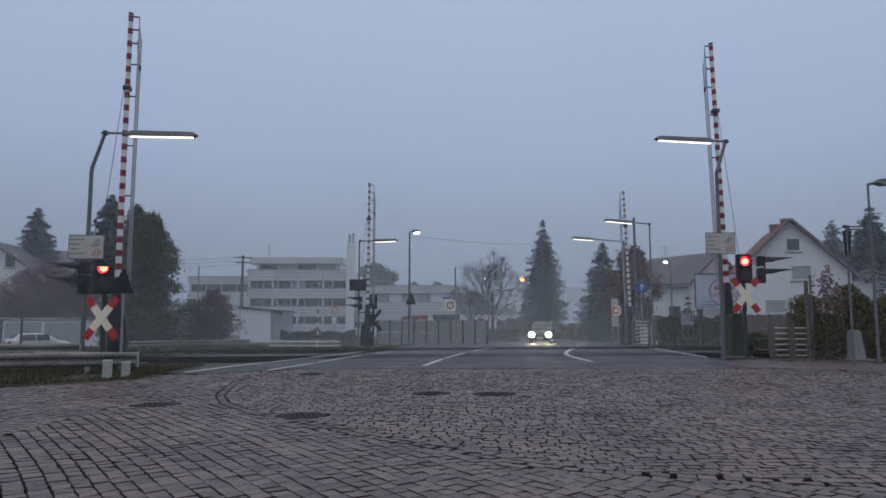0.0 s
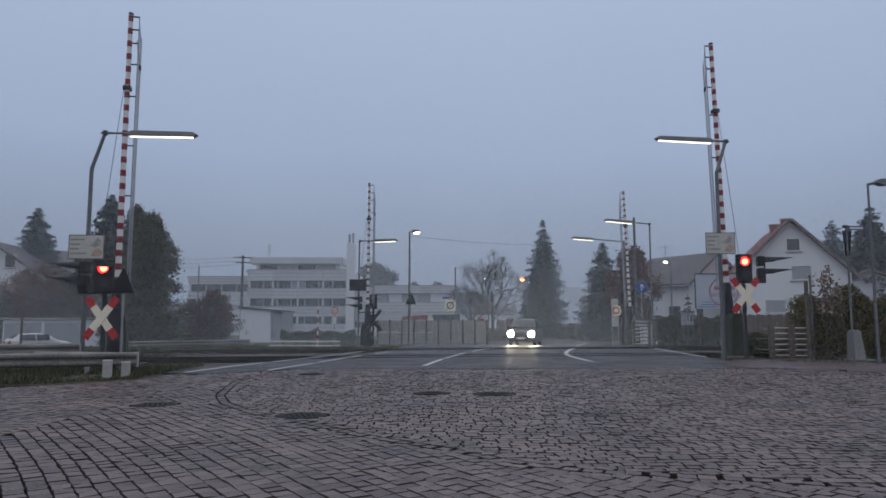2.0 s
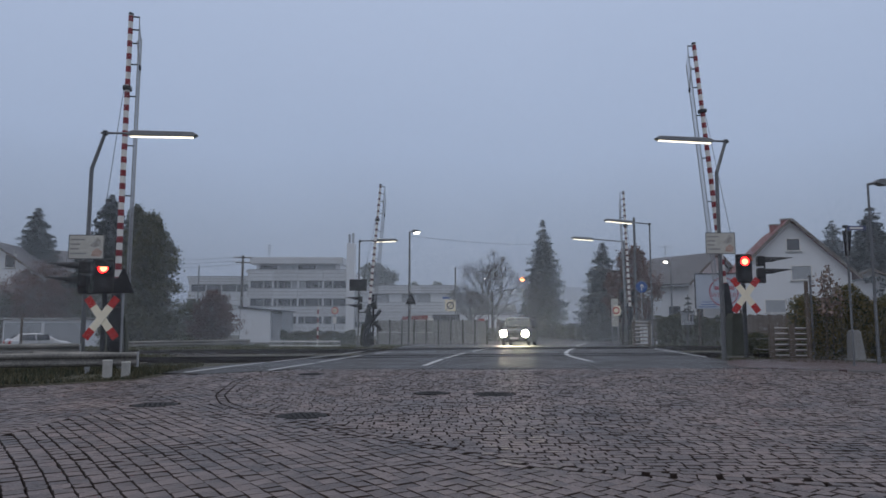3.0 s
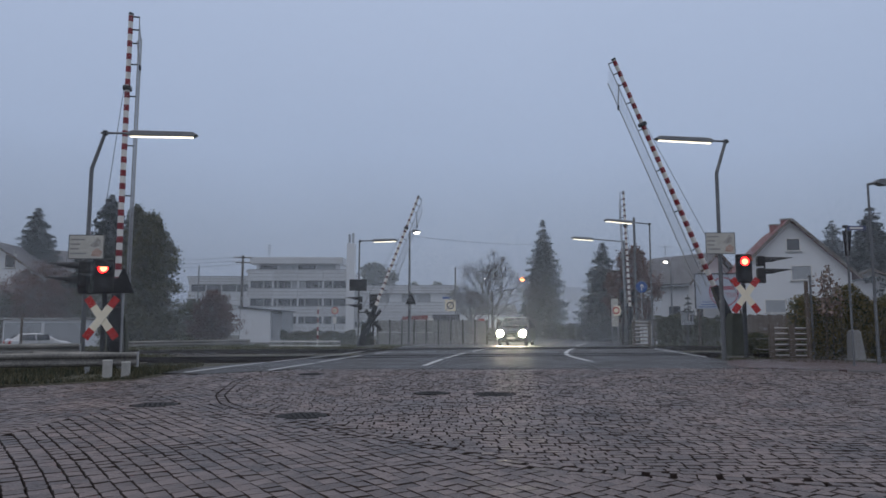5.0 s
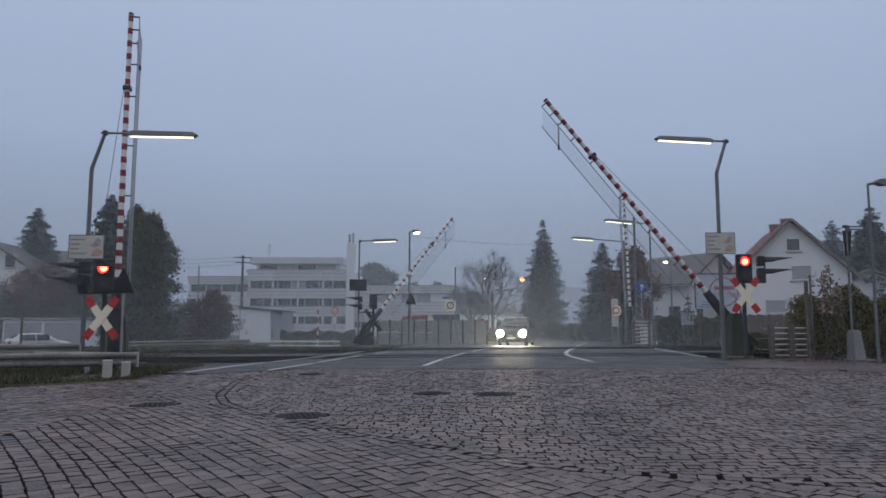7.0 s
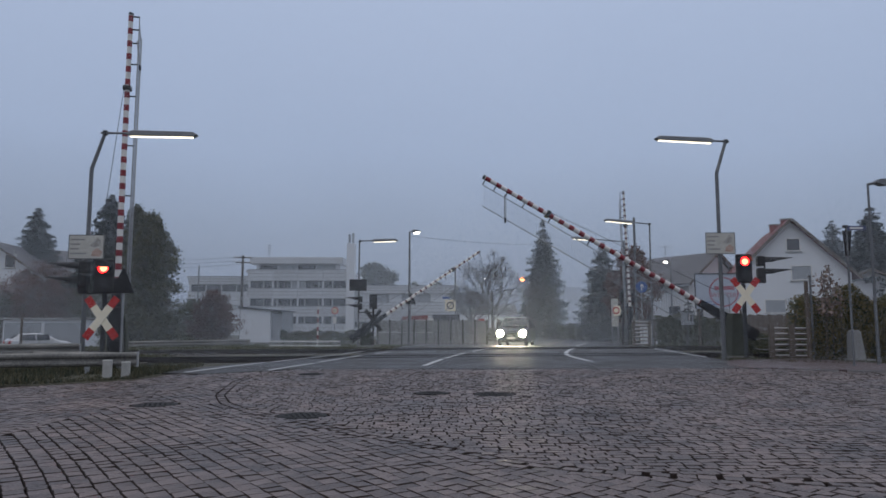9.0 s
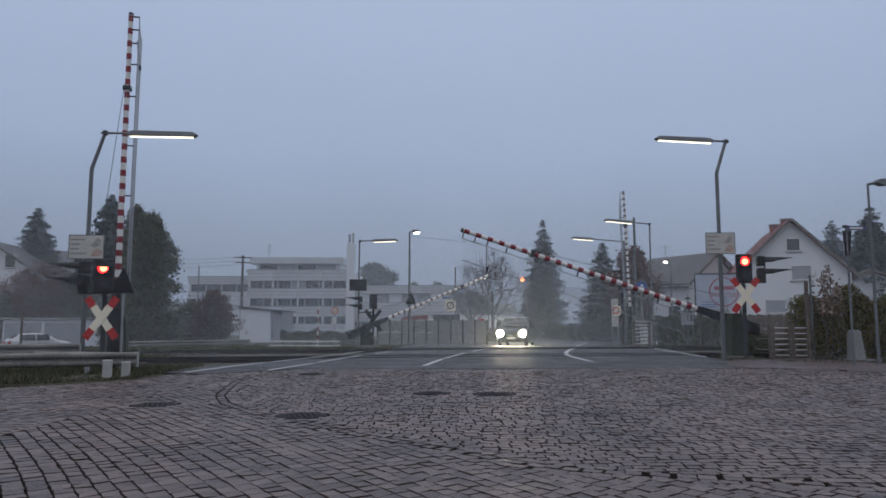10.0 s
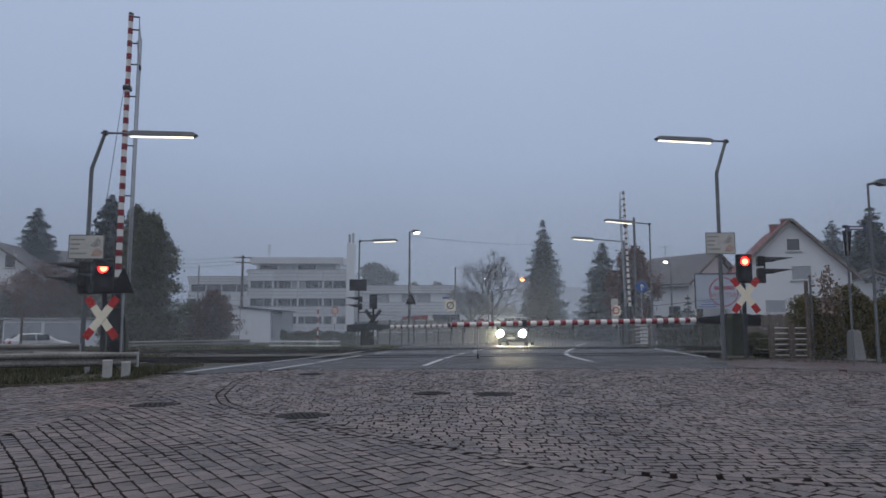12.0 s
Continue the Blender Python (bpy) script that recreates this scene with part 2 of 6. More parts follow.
def stripe(name, points, width, label):
    """A painted line along points on the road, 5 mm proud of it."""
    v, q = [], []
    pts = []
    for (ax, ay), (bx, by) in zip(points, points[1:]):
        for k in range(6):
            pts.append((ax + (bx - ax) * k / 6, ay + (by - ay) * k / 6))
    pts.append(points[-1])
    for i, (x, y) in enumerate(pts):
        x2, y2 = pts[min(i + 1, len(pts) - 1)]
        x1, y1 = pts[max(i - 1, 0)]
        d = Vector((x2 - x1, y2 - y1)).normalized()
        for s in (-0.5, 0.5):
            v.append((x - d.y * s * width, y + d.x * s * width, gz(y) + 0.026))
        if i:
            q.append((2 * i - 2, 2 * i - 1, 2 * i + 1, 2 * i))
    tagged(sheet(name, v, q, LANE), label, "road marking", "white road markings", "structure")


def make_markings():
    text = "worn white line painted on the wet road"
    stripe("lane_line", [(-6.2, 17.04), (-5.71, 19.67), (-5.34, 21.32)], 0.13, text)
    stripe("lane_line", [(-5.21, 21.63), (-4.6, 23.64), (-3.98, 26.53)], 0.13, text)
    stripe("lane_line", [(-3.84, 27.0), (-3.37, 29.35)], 0.13, text)
    stripe("lane_line", [(-4.37, 17.83), (-4.08, 19.42), (-3.79, 20.88)], 0.13, text)
    stripe("lane_line", [(-3.77, 21.32), (-3.38, 23.64), (-2.95, 26.07)], 0.13, text)
    stripe("lane_line", [(-2.59, 27.0), (-2.18, 29.07)], 0.13, text)
    stripe("lane_line", [(-0.52, 19.67), (-0.02, 23.28)], 0.15, text)
    stripe("lane_line", [(0.08, 23.83), (0.85, 27.99)], 0.15, text)
    stripe("lane_line", [(1.28, 29.63), (2.3, 34.24)], 0.15, text)
    stripe("island_line", [(4.57, 21.94), (4.52, 24.01), (4.54, 25.42), (4.76, 27.49), (5.21, 29.63), (6.35, 34.24)], 0.17, "white line bending round the middle of the road")
    stripe("island_line", [(7.26, 38.64), (12.3, 61.04)], 0.15, text)
    stripe("edge_line", [(9.15, 24.6), (9.41, 27.99), (9.57, 30.87)], 0.14, text)
    stripe("edge_line", [(9.75, 31.95), (10.36, 35.42)], 0.14, text)
    stripe("edge_line", [(11.02, 38.64), (14.3, 53.22)], 0.14, text)
    stripe("edge_line", [(16.09, 62.88), (17.8, 73.69)], 0.14, text)


TRACK_ANGLE = 11.0


def make_track(name, y0):
    """Two rails on sleepers in ballast, flush in the road and open on both sides of it."""
    t = thing(name, 0, y0, 0.0, TRACK_ANGLE, "rusty railway track in dark ballast crossing the road", "railway track", "tracks of the crossing", "structure")
    for side in (-0.75, 0.75):
        bm = bmesh.new()
        for a, b, top in ((-90, 120, 0.034),):
            prism([(-0.035, -0.12), (0.035, -0.12), (0.035, top), (-0.035, top)], 0, 1, bm)
        bmesh.ops.transform(bm, matrix=Matrix(((0, 210, 0, -90), (1, 0, 0, side), (0, 0, 1, 0), (0, 0, 0, 1))), verts=bm.verts)
        part("rail", bm, RAIL, t)
        groove = box(-9.5, 13.5, side - 0.11 if side > 0 else side + 0.04, side - 0.04 if side > 0 else side + 0.11, 0.0, 0.024)
        part("flange_groove", groove, BLACK, t, "black rubber groove beside the rail")
    for a, b in ((-90, -9.6), (14.0, 120)):
        bm = bmesh.new()
        prism([(-2.3, -0.16), (2.3, -0.16), (1.5, -0.085), (-1.5, -0.085)], 0, 1, bm)
        bmesh.ops.transform(bm, matrix=Matrix(((0, b - a, 0, a), (1, 0, 0, 0), (0, 0, 1, 0), (0, 0, 0, 1))), verts=bm.verts)
        part("ballast", bm, BALLAST, t)
    sleeper = mesh_of("sleeper", box(-0.13, 0.13, -1.3, 1.3, -0.15, -0.06, 0.02), WOOD)
    for i in range(60):
        for s, first in ((-1, -10.0), (1, 14.4)):
            if s > 0 and i > 30:
                continue
            o = new("sleeper", sleeper)
            o.parent, o.location = t, (first + s * 0.65 * i, 0, 0)


def ballast_stones(name, spots, label, seed):
    """Broken stones lying on the spots (x, y, z): six-cornered chips."""
    g = np.random.RandomState(seed)
    p = np.array(spots)
    n = len(p)
    r = g.uniform(0.025, 0.06, (n, 1, 1))
    corners = np.array([(1, 0, 0.1), (0, 1, -0.1), (-1, 0, 0.1), (0, -1, -0.1), (0.1, 0.1, 0.8), (0, 0, -0.7)])
    a = g.uniform(0, 6.28, n)
    c, k = np.cos(a)[:, None], np.sin(a)[:, None]
    q = corners[None] * g.uniform(0.7, 1.3, (n, 6, 3))
    v = np.stack([q[..., 0] * c - q[..., 1] * k, q[..., 0] * k + q[..., 1] * c, q[..., 2]], 2) * r + p[:, None]
    f = np.array([(0, 1, 4), (1, 2, 4), (2, 3, 4), (3, 0, 4), (1, 0, 5), (2, 1, 5), (3, 2, 5), (0, 3, 5)])
    q = (np.arange(n)[:, None, None] * 6 + f[None]).reshape(-1, 3)
    tagged(sheet(name, v.reshape(-1, 3), q, BALLAST), label, "ballast", kind="stuff")


def make_track_beds():
    """Loose stones between the rails and weeds between the tracks, on both sides of the road."""
    g = random.Random(31)
    ca, sa = math.cos(radians(TRACK_ANGLE)), math.sin(radians(TRACK_ANGLE))
    spots, weeds = [], []
    for y0 in (25.6, 32.5):
        for _ in range(11000):
            u = g.uniform(-38, -9.8) if g.random() < 0.75 else g.uniform(14.2, 30)
            w = g.gauss(0, 1.15)
            spots.append((u * ca - w * sa, y0 + u * sa + w * ca, -0.075 - max(0.0, abs(w) - 1.5) * 0.06))
    for _ in range(6000):
        u, w = g.uniform(-38, -10.0), g.choice((g.gauss(3.45, 0.5), g.gauss(-2.6, 0.35), g.gauss(9.6, 0.6)))
        weeds.append((u * ca - w * sa, 25.6 + u * sa + w * ca, -0.12))
    ballast_stones("ballast_stones", spots, "dark broken track ballast", 32)
    blades("track_grass", weeds, 0.16, DRY_GRASS, "withered grass between the tracks", seed=33, spread=0.15, width=0.02)


def blades(name, spots, height, mat, label, category="grass", spread=0.05, seed=1, width=0.012):
    """Grass: leaning blades on the spots (x, y, z)."""
    rnd = random.Random(seed)
    v, q = [], []
    for x, y, z in spots:
        for _ in range(3):
            h = height * rnd.uniform(0.4, 1.2)
            a, b = rnd.uniform(0, 6.28), rnd.uniform(-0.5, 0.5)
            dx, dy = math.cos(a) * width, math.sin(a) * width
            ox, oy = x + rnd.uniform(-spread, spread), y + rnd.uniform(-spread, spread)
            lx, ly = b * h, rnd.uniform(-0.5, 0.5) * h
            k = len(v)
            v += [(ox - dx, oy - dy, z), (ox + dx, oy + dy, z), (ox + lx * 0.5 + dx * 0.6, oy + ly * 0.5 + dy * 0.6, z + h * 0.6), (ox + lx, oy + ly, z + h)]
            q += [(k, k + 1, k + 2), (k, k + 2, k + 3)]
    tagged(sheet(name, v, q, mat), label, category, kind="stuff")


def verge_edge(x):
    return interp([(-40, 10.2), (-8.3, 13.33), (-7.42, 14.06), (-6.5, 15.03), (-6.3, 17.23)], x)


def make_verges():
    """The raised turf beside the tracks, and its blades."""
    xs = [-40, -30, -20, -14, -12, -11, -10, -9.5, -9, -8.5, -8, -7.5, -7, -6.7, -6.4, -6.1]
    v, q = [], []
    for i, x in enumerate(xs):
        y = verge_edge(x)
        far = max(y + 0.4, 21.0 + 0.19 * x)
        low = min(1.0, max(0.0, (x + 7.2) / 0.7))
        v += [(x, y, -0.11), (x, y + 0.03, -0.004 - low * 0.03), (x, y + 0.3, 0.05 - low * 0.08), (x, (y + far) / 2, 0.07 - low * 0.1), (x, far, -0.1)]
        if i:
            for k in range(4):
                q.append((5 * i - 5 + k, 5 * i + k, 5 * i + 1 + k, 5 * i - 4 + k))
    tagged(sheet("verge", v, q, EARTH, smooth=True), "damp turf verge along the paved forecourt", "verge", kind="structure")
    rnd = random.Random(4)
    spots, short = [], []
    for _ in range(9000):
        x = rnd.uniform(-16, -6.5)
        y = verge_edge(x) + rnd.uniform(0.0, 1.0) ** 1.5 * 5.5
        if -8.0 < x < -6.6 and y < 15.7:
            short.append((x, y, 0.03))
            continue
        if y < 20.6 + 0.19 * x:
            spots.append((x, y, 0.04))
    blades("verge_grass", spots, 0.13, GRASS, "short wet green grass on the verge", seed=5)
    blades("trodden_grass", short, 0.06, GRASS, "trodden short grass round the posts", seed=8)
    spots = [(rnd.uniform(9.5, 22), 0, 0) for _ in range(3500)]
    spots = [(x, interp([(9, 21.6), (13, 19.6), (22, 17.8)], x) + rnd.uniform(0, 3.5), -0.06) for x, _, _ in spots]
    blades("verge_grass", spots, 0.16, GRASS, "ragged damp grass under the hedge", seed=6)
    spots = []
    for _ in range(9000):
        x, y = rnd.uniform(-40, 0), rnd.uniform(33, 58)
        if x < -20.5 and y > 43:
            continue
        if x < interp(ROAD_LEFT, y) - 0.3:
            spots.append((x, y, gz(y) - 0.1))
    for _ in range(5000):
        x, y = rnd.uniform(10, 45), rnd.uniform(34, 55)
        if x > interp(ROAD_RIGHT, y) + 0.3:
            spots.append((x, y, gz(y) - 0.1))
    blades("rough_grass", spots, 0.15, DRY_GRASS, "rough withered grass beyond the tracks", seed=7, spread=0.2, width=0.03)


KERB_LINE = [(8.0, 19.35), (7.56, 18.94), (9.25, 18.26), (10.74, 17.23), (26.0, 12.5)]


def make_footway():
    """The clinker footway behind its kerb, a low step up from the setts."""
    far = [(8.0, 19.9), (9.03, 22.59), (12.18, 23.28), (12.44, 19.93), (26.0, 15.0)]
    xs = [8.0 + 0.75 * i for i in range(25)]
    v, q = [], []
    for i, x in enumerate(xs):
        a, b = interp(KERB_LINE, x), interp(far, x)
        h = min(0.07, 0.02 + (x - 8) * 0.01)
        v += [(x, a + 0.13, -0.1), (x, a + 0.13, h - 0.004), (x, b, h), (x, b, -0.12)]
        if i:
            for k in range(3):
                q.append((4 * i - 4 + k, 4 * i + k, 4 * i + 1 + k, 4 * i - 3 + k))
    foot = tagged(sheet("footway", v, q, CLINKER), "damp red-brown clinker footway", "pavement", kind="structure")
    kerb = mesh_of("kerbstone", box(-0.485, 0.485, 0, 0.13, -0.1, 0.06, 0.015), KERB)
    for i in range(17):
        x = 8.5 + i
        a, b = interp(KERB_LINE, x - 0.5), interp(KERB_LINE, x + 0.5)
        o = new("kerbstone", kerb)
        o.parent = foot
        o.matrix_local = pose(x, (a + b) / 2, min(0.0, -0.05 + (x - 8) * 0.01), 0, 0, math.degrees(math.atan2(b - a, 1)))


def make_manhole(x, y, r):
    t = thing("manhole_cover", x, y, 0.0, 20, "round dark iron manhole cover set among the setts", "manhole cover", "manhole covers")
    part("rim", rod((0, 0, -0.08), (0, 0, 0.004), r + 0.05, r + 0.05, 32), IRON, t)
    part("lid", rod((0, 0, -0.05), (0, 0, 0.008), r, r, 32), IRON, t, "black cast-iron lid")
    stud = mesh_of("stud", box(-0.016, 0.016, -0.016, 0.016, 0.006, 0.014), IRON)
    n = int(r / 0.07)
    for i in range(-n, n + 1):
        for j in range(-n, n + 1):
            if math.hypot(i, j) * 0.07 < r - 0.05:
                o = new("stud", stud)
                o.parent, o.location = t, (i * 0.07, j * 0.07, 0)


MANHOLES = [(-1.83, 9.31, 0.27), (-4.24, 10.51, 0.27), (-0.19, 12.27, 0.24), (0.87, 12.07, 0.29), (-3.11, 16.85, 0.25)]

make_ground()
make_road()
make_markings()
make_track("near_track", 25.6)
make_track("far_track", 32.5)
make_track_beds()
make_verges()
make_footway()
for spot in MANHOLES:
    make_manhole(*spot)


# ---- the barriers ----
# Boom angles over the level, in degrees, by seconds.
NEAR_ANGLES = [(0, 88.5), (1.2, 88.5), (2.35, 88.5), (2.6, 87.8), (3.0, 84.6), (4.0, 75.2), (5.0, 66.0), (5.5, 61.9), (6.0, 57.6), (6.5, 53.2), (7.0, 48.6), (8.0, 38.6), (9.0, 28.2), (9.5, 22.8), (10.0, 17.0), (10.5, 11.0), (11.0, 4.9), (11.3, 1.3), (11.5, -0.4), (11.65, -1.2), (11.8, -1.8), (12.0, -1.0)]
FAR_ANGLES = [(0, 89.8), (1.2, 89.8), (2.4, 89.8), (2.6, 88.9), (3.0, 85.2), (4.0, 77.0), (5.0, 68.6), (5.5, 64.4), (6.0, 60.2), (6.5, 56.1), (7.0, 51.6), (8.0, 42.6), (9.0, 33.3), (9.5, 28.1), (10.0, 22.6), (10.5, 16.8), (11.0, 11.0), (11.4, 6.6), (11.7, 3.2), (12.0, 0.8)]
MOVING = []


def make_barrier(x, y, z, heading, length, angle, pivot, label, side=1, steps=0.42, start=1.0, radius=0.095, moving=None, band=0.195, arms=True, red=None):
    """A crossing barrier: its boom turns in the thing's x-z plane about the pivot; the mesh hangs plumb from the boom at every angle."""
    t = thing("crossing_barrier", x, y, z, heading, label, "crossing barrier", "barriers of the crossing")
    # pedestal
    bm = prism([(-0.30, 0), (0.30, 0), (0.24, pivot + 0.05), (0.16, pivot + 0.22), (-0.16, pivot + 0.22), (-0.24, pivot + 0.05)], 0.16, 0.56)
    bmesh.ops.bevel(bm, geom=bm.edges[:], offset=0.02, segments=1, affect="EDGES")
    part("pedestal", bm, MOSSY, t, "mossy dark green drive housing")
    part("footing", box(-0.45, 0.45, 0.05, 0.72, -0.12, 0.06, 0.03), CONCRETE, t)
    part("axle", rod((0, -0.12, pivot), (0, 0.18, pivot), 0.07, 0.07, 14), DARK, t)
    boom = new("boom")
    boom.parent = t
    boom.location = (0, 0, pivot)
    # the tube of the boom, in its own space along +x
    tube = rod((start, 0, 0), (length, 0, 0), radius, radius * 0.75, 14)
    part("tube", tube, WHITE, boom, "white boom tube", smooth=False)
    n = 0
    s = length - 0.05
    while s > start + band:
        r0 = radius * (1 - 0.25 * (s - start) / (length - start)) + 0.004
        part("red_band", rod((s - band, 0, 0), (s, 0, 0), r0, r0, 14), red or BOOM_RED, boom)
        s -= steps
        n += 1
    bm = prism([(-0.9, -0.16), (-0.75, -0.26), (0.15, -0.17), (start + 0.3, -0.10), (start + 0.3, 0.10), (0.15, 0.17), (-0.75, 0.2), (-0.9, 0.12)], -0.10, 0.10)
    part("lever", bm, DARK, boom, "dark steel lever with counterweight")
    part("counterweight", box(-1.15, -0.62, -0.2, 0.2, -0.24, 0.16, 0.03), BLACK, boom)
    part("collar", box(length * 0.75 - 0.07, length * 0.75 + 0.07, -0.12, 0.12, -0.12, 0.12, 0.02), DARK, boom)
    part("tip_cap", rod((length - 0.02, 0, 0), (length + 0.05, 0, 0), radius * 0.85, radius * 0.8, 14), DARK, boom)
    stay = pipe([(length * 0.75, 0, 0.10), (0.35, 0, 0.75 if arms else 0.5), (0.0, 0.0, 0.1)], 0.009, 5)
    part("stay_wire", stay, CABLE, boom, "thin steel stay wire")
    for k in (0.07, 0.5, 0.95, 1.65, 2.7, 4.3, 5.9, 7.4):
        if length - k > start + 0.5:
            part("bracket", box(length - k - 0.018, length - k + 0.018, -0.02, 0.02, -0.27, -0.05), DARK, boom)
    part("top_rail", box(start + 0.4, length - 0.05, -0.013, 0.013, -0.275, -0.25), GALV, boom)
    low = new("bottom_rail", mesh_of("bottom_rail", box(start + 0.9, length - 0.05, -0.013, 0.013, -0.013, 0.013), GALV))
    low.parent = t
    drop = 0.74
    wire_mesh = mesh_of("hanging_bar", rod((0, 0, -drop), (0, 0, 0), 0.0052, 0.0052, 4), GALV)
    foot_mesh = mesh_of("support_foot", rod((0, 0, -0.86), (0, 0, 0.08), 0.026, 0.026, 8), GALV)
    hung = []
    count = int((length - start - 1.0) / 0.11)
    for i in range(count + 1):
        o = new("hanging_bar", wire_mesh)
        o.parent = t
        hung.append((o, start + 0.92 + i * 0.11, 0.26))
    foot = new("support_foot", foot_mesh)
    foot.parent = t
    shoe = part("shoe", rod((0, 0, -0.89), (0, 0, -0.72), 0.034, 0.038, 8), BLACK, foot)
    hung.append((foot, length - 0.95, 0.24))

    def posed(a):
        ca, sa = math.cos(radians(a)), math.sin(radians(a))
        # the links let the bars lean out from the raised boom
        lean = 7.5 * min(1.0, max(0.0, (a - 52) / 36))
        out = [(boom, pose(0, 0, pivot, 0, -a, 0)), (low, pose(0.26 * sa + drop * math.sin(radians(lean)), 0, pivot - 0.26 * ca - drop * math.cos(radians(lean)), 0, -a, 0))]
        for o, s, d in hung:
            out.append((o, pose(s * ca + d * sa, 0, pivot + s * sa - d * ca, 0, -lean, 0)))
        return out

    for o, m in posed(angle):
        o.matrix_local = m
    if moving:
        MOVING.append((posed, moving))
    return t


NEAR_RIGHT = make_barrier(10.23, 25.2, 0.0, 191, 10.2, 88.5, 1.32, "red and white striped crossing barrier with hanging mesh, lowering", moving=NEAR_ANGLES)
NEAR_LEFT = make_barrier(-10.04, 21.6, 0.0, 11, 9.78, 89.9, 1.28, "red and white striped crossing barrier standing upright beside the signal")
FAR_LEFT = make_barrier(-4.26, 39.7, None, 20, 8.2, 89.8, 1.08, "white striped far barrier with hanging mesh, lowering", moving=FAR_ANGLES, radius=0.09, steps=0.36, band=0.12, red=FAR_BAND)
FAR_RIGHT = make_barrier(11.74, 44.0, None, 200, 8.6, 88.0, 1.1, "white striped far barrier standing upright over the road", radius=0.09, steps=0.36, band=0.12, red=FAR_BAND)


# ---- lamps, signals and signs of the crossing ----
def tube_lamp(x, y, top, reach, length, heading, elbow, label, r=0.06, kink=0.0):
    """A lamp post with a long fluorescent head on an arm; it reaches along the thing's +x."""
    t = thing("crossing_lamp", x, y, None, heading, label, "street lamp", "tube lamps of the crossing")
    z = top - gz(y)
    part("post", rod((0, 0, -0.1), (0, 0, z - elbow), r, r * 0.8, 12), POST, t, "grey steel post")
    if elbow:
        part("elbow", rod((0, 0, z - elbow - 0.05), (kink, 0, z + 0.02), r * 0.8, r * 0.7, 10), POST, t)
    part("arm", rod((kink - 0.12, 0, z), (reach, 0, z + 0.0), 0.035, 0.035, 8), POST, t)
    part("clamp", box(kink - 0.06, kink + 0.06, -0.06, 0.06, z - 0.07, z + 0.07, 0.015), DARK, t)
    bm = prism([(reach - 0.05, -0.02), (reach + 0.1, -0.09), (reach + length - 0.1, -0.09), (reach + length, -0.02), (reach + length - 0.15, 0.06), (reach + 0.2, 0.08)], -0.11, 0.11)
    bmesh.ops.bevel(bm, geom=bm.edges[:], offset=0.015, segments=1, affect="EDGES")
    bmesh.ops.translate(bm, vec=(0, 0, z), verts=bm.verts)
    head = part("lamp_head", bm, LAMP_GREY, t, "grey lamp housing")
    tube = box(reach + 0.12, reach + length - 0.14, -0.055, 0.055, z - 0.112, z - 0.086, 0.008)
    part("tube", tube, TUBE, head, "lit warm white tube")
    return t


tube_lamp(-10.41, 20.4, 6.84, 0.95, 2.1, 4, 1.05, "tall grey lamp post with a lit tube over the road", 0.07, 0.34)
tube_lamp(9.53, 24.0, 7.54, 0.07, 2.22, 191, 1.1, "tall grey lamp post with a lit tube and an information board", 0.075, -0.4)
tube_lamp(-4.86, 40.5, 5.94, 0.79, 1.62, -18, 0.08, "grey lamp post with a lit tube behind the far barrier", 0.055, 0.06)
tube_lamp(12.34, 41.5, 7.08, 1.35, 2.3, 211, 0.0, "grey lamp post with a lit tube beside the far barrier", 0.06)
tube_lamp(11.8, 45.5, 6.49, 2.6, 1.84, 211, 0.0, "dark lamp post with a lit tube over the far lane", 0.09)


def street_lamp(x, y, top, heading, glow, label, reach=0.5, base=None, r=0.085, tall=0.1):
    t = thing("street_lamp", x, y, base, heading, label, "street lamp", "street lamps")
    z = top - (gz(y) if base is None else base)
    part("post", rod((0, 0, -0.1), (0, 0, z), r, r * 0.65, 12), POST, t)
    part("arm", rod((0, 0, z - 0.02), (reach * 0.4, 0, z + 0.06), 0.04, 0.035, 8), POST, t)
    bm = prism([(reach * 0.3, 0.0), (reach * 0.5, -0.05), (reach * 1.35, 0.0), (reach * 1.4, 0.06), (reach * 0.8, 0.14), (reach * 0.35, 0.12)], -0.13, 0.13)
    bmesh.ops.translate(bm, vec=(0, 0, z), verts=bm.verts)
    head = part("lamp_head", bm, POST, t)
    if glow:
        bm = bmesh.new()
        bmesh.ops.create_uvsphere(bm, u_segments=14, v_segments=8, radius=1.0, matrix=Matrix.Translation((reach * 0.88, 0, z - 0.03)) @ Matrix.Diagonal((reach * 0.42, 0.14, tall, 1)))
        part("lamp_glass", bm, glow, head, "lit lamp glass", smooth=True)
    return t


street_lamp(-2.11, 44, 6.93, 0, LED, "street lamp with a lit bright head", 0.5)
street_lamp(8.42, 70, 5.59, 180, SODIUM, "street lamp glowing orange in the fog", 0.55, None, 0.085, 0.2)
street_lamp(5.71, 88, 6.78, 180, LED, "distant street lamp with a pale light", 0.45)
street_lamp(17.27, 53, 5.85, 180, LED, "street lamp with a lit head before the house", 0.42)
street_lamp(12.0, 19.5, 5.11, 0, None, "dark unlit street lamp post beside the hedge", 0.8, None, 0.045)


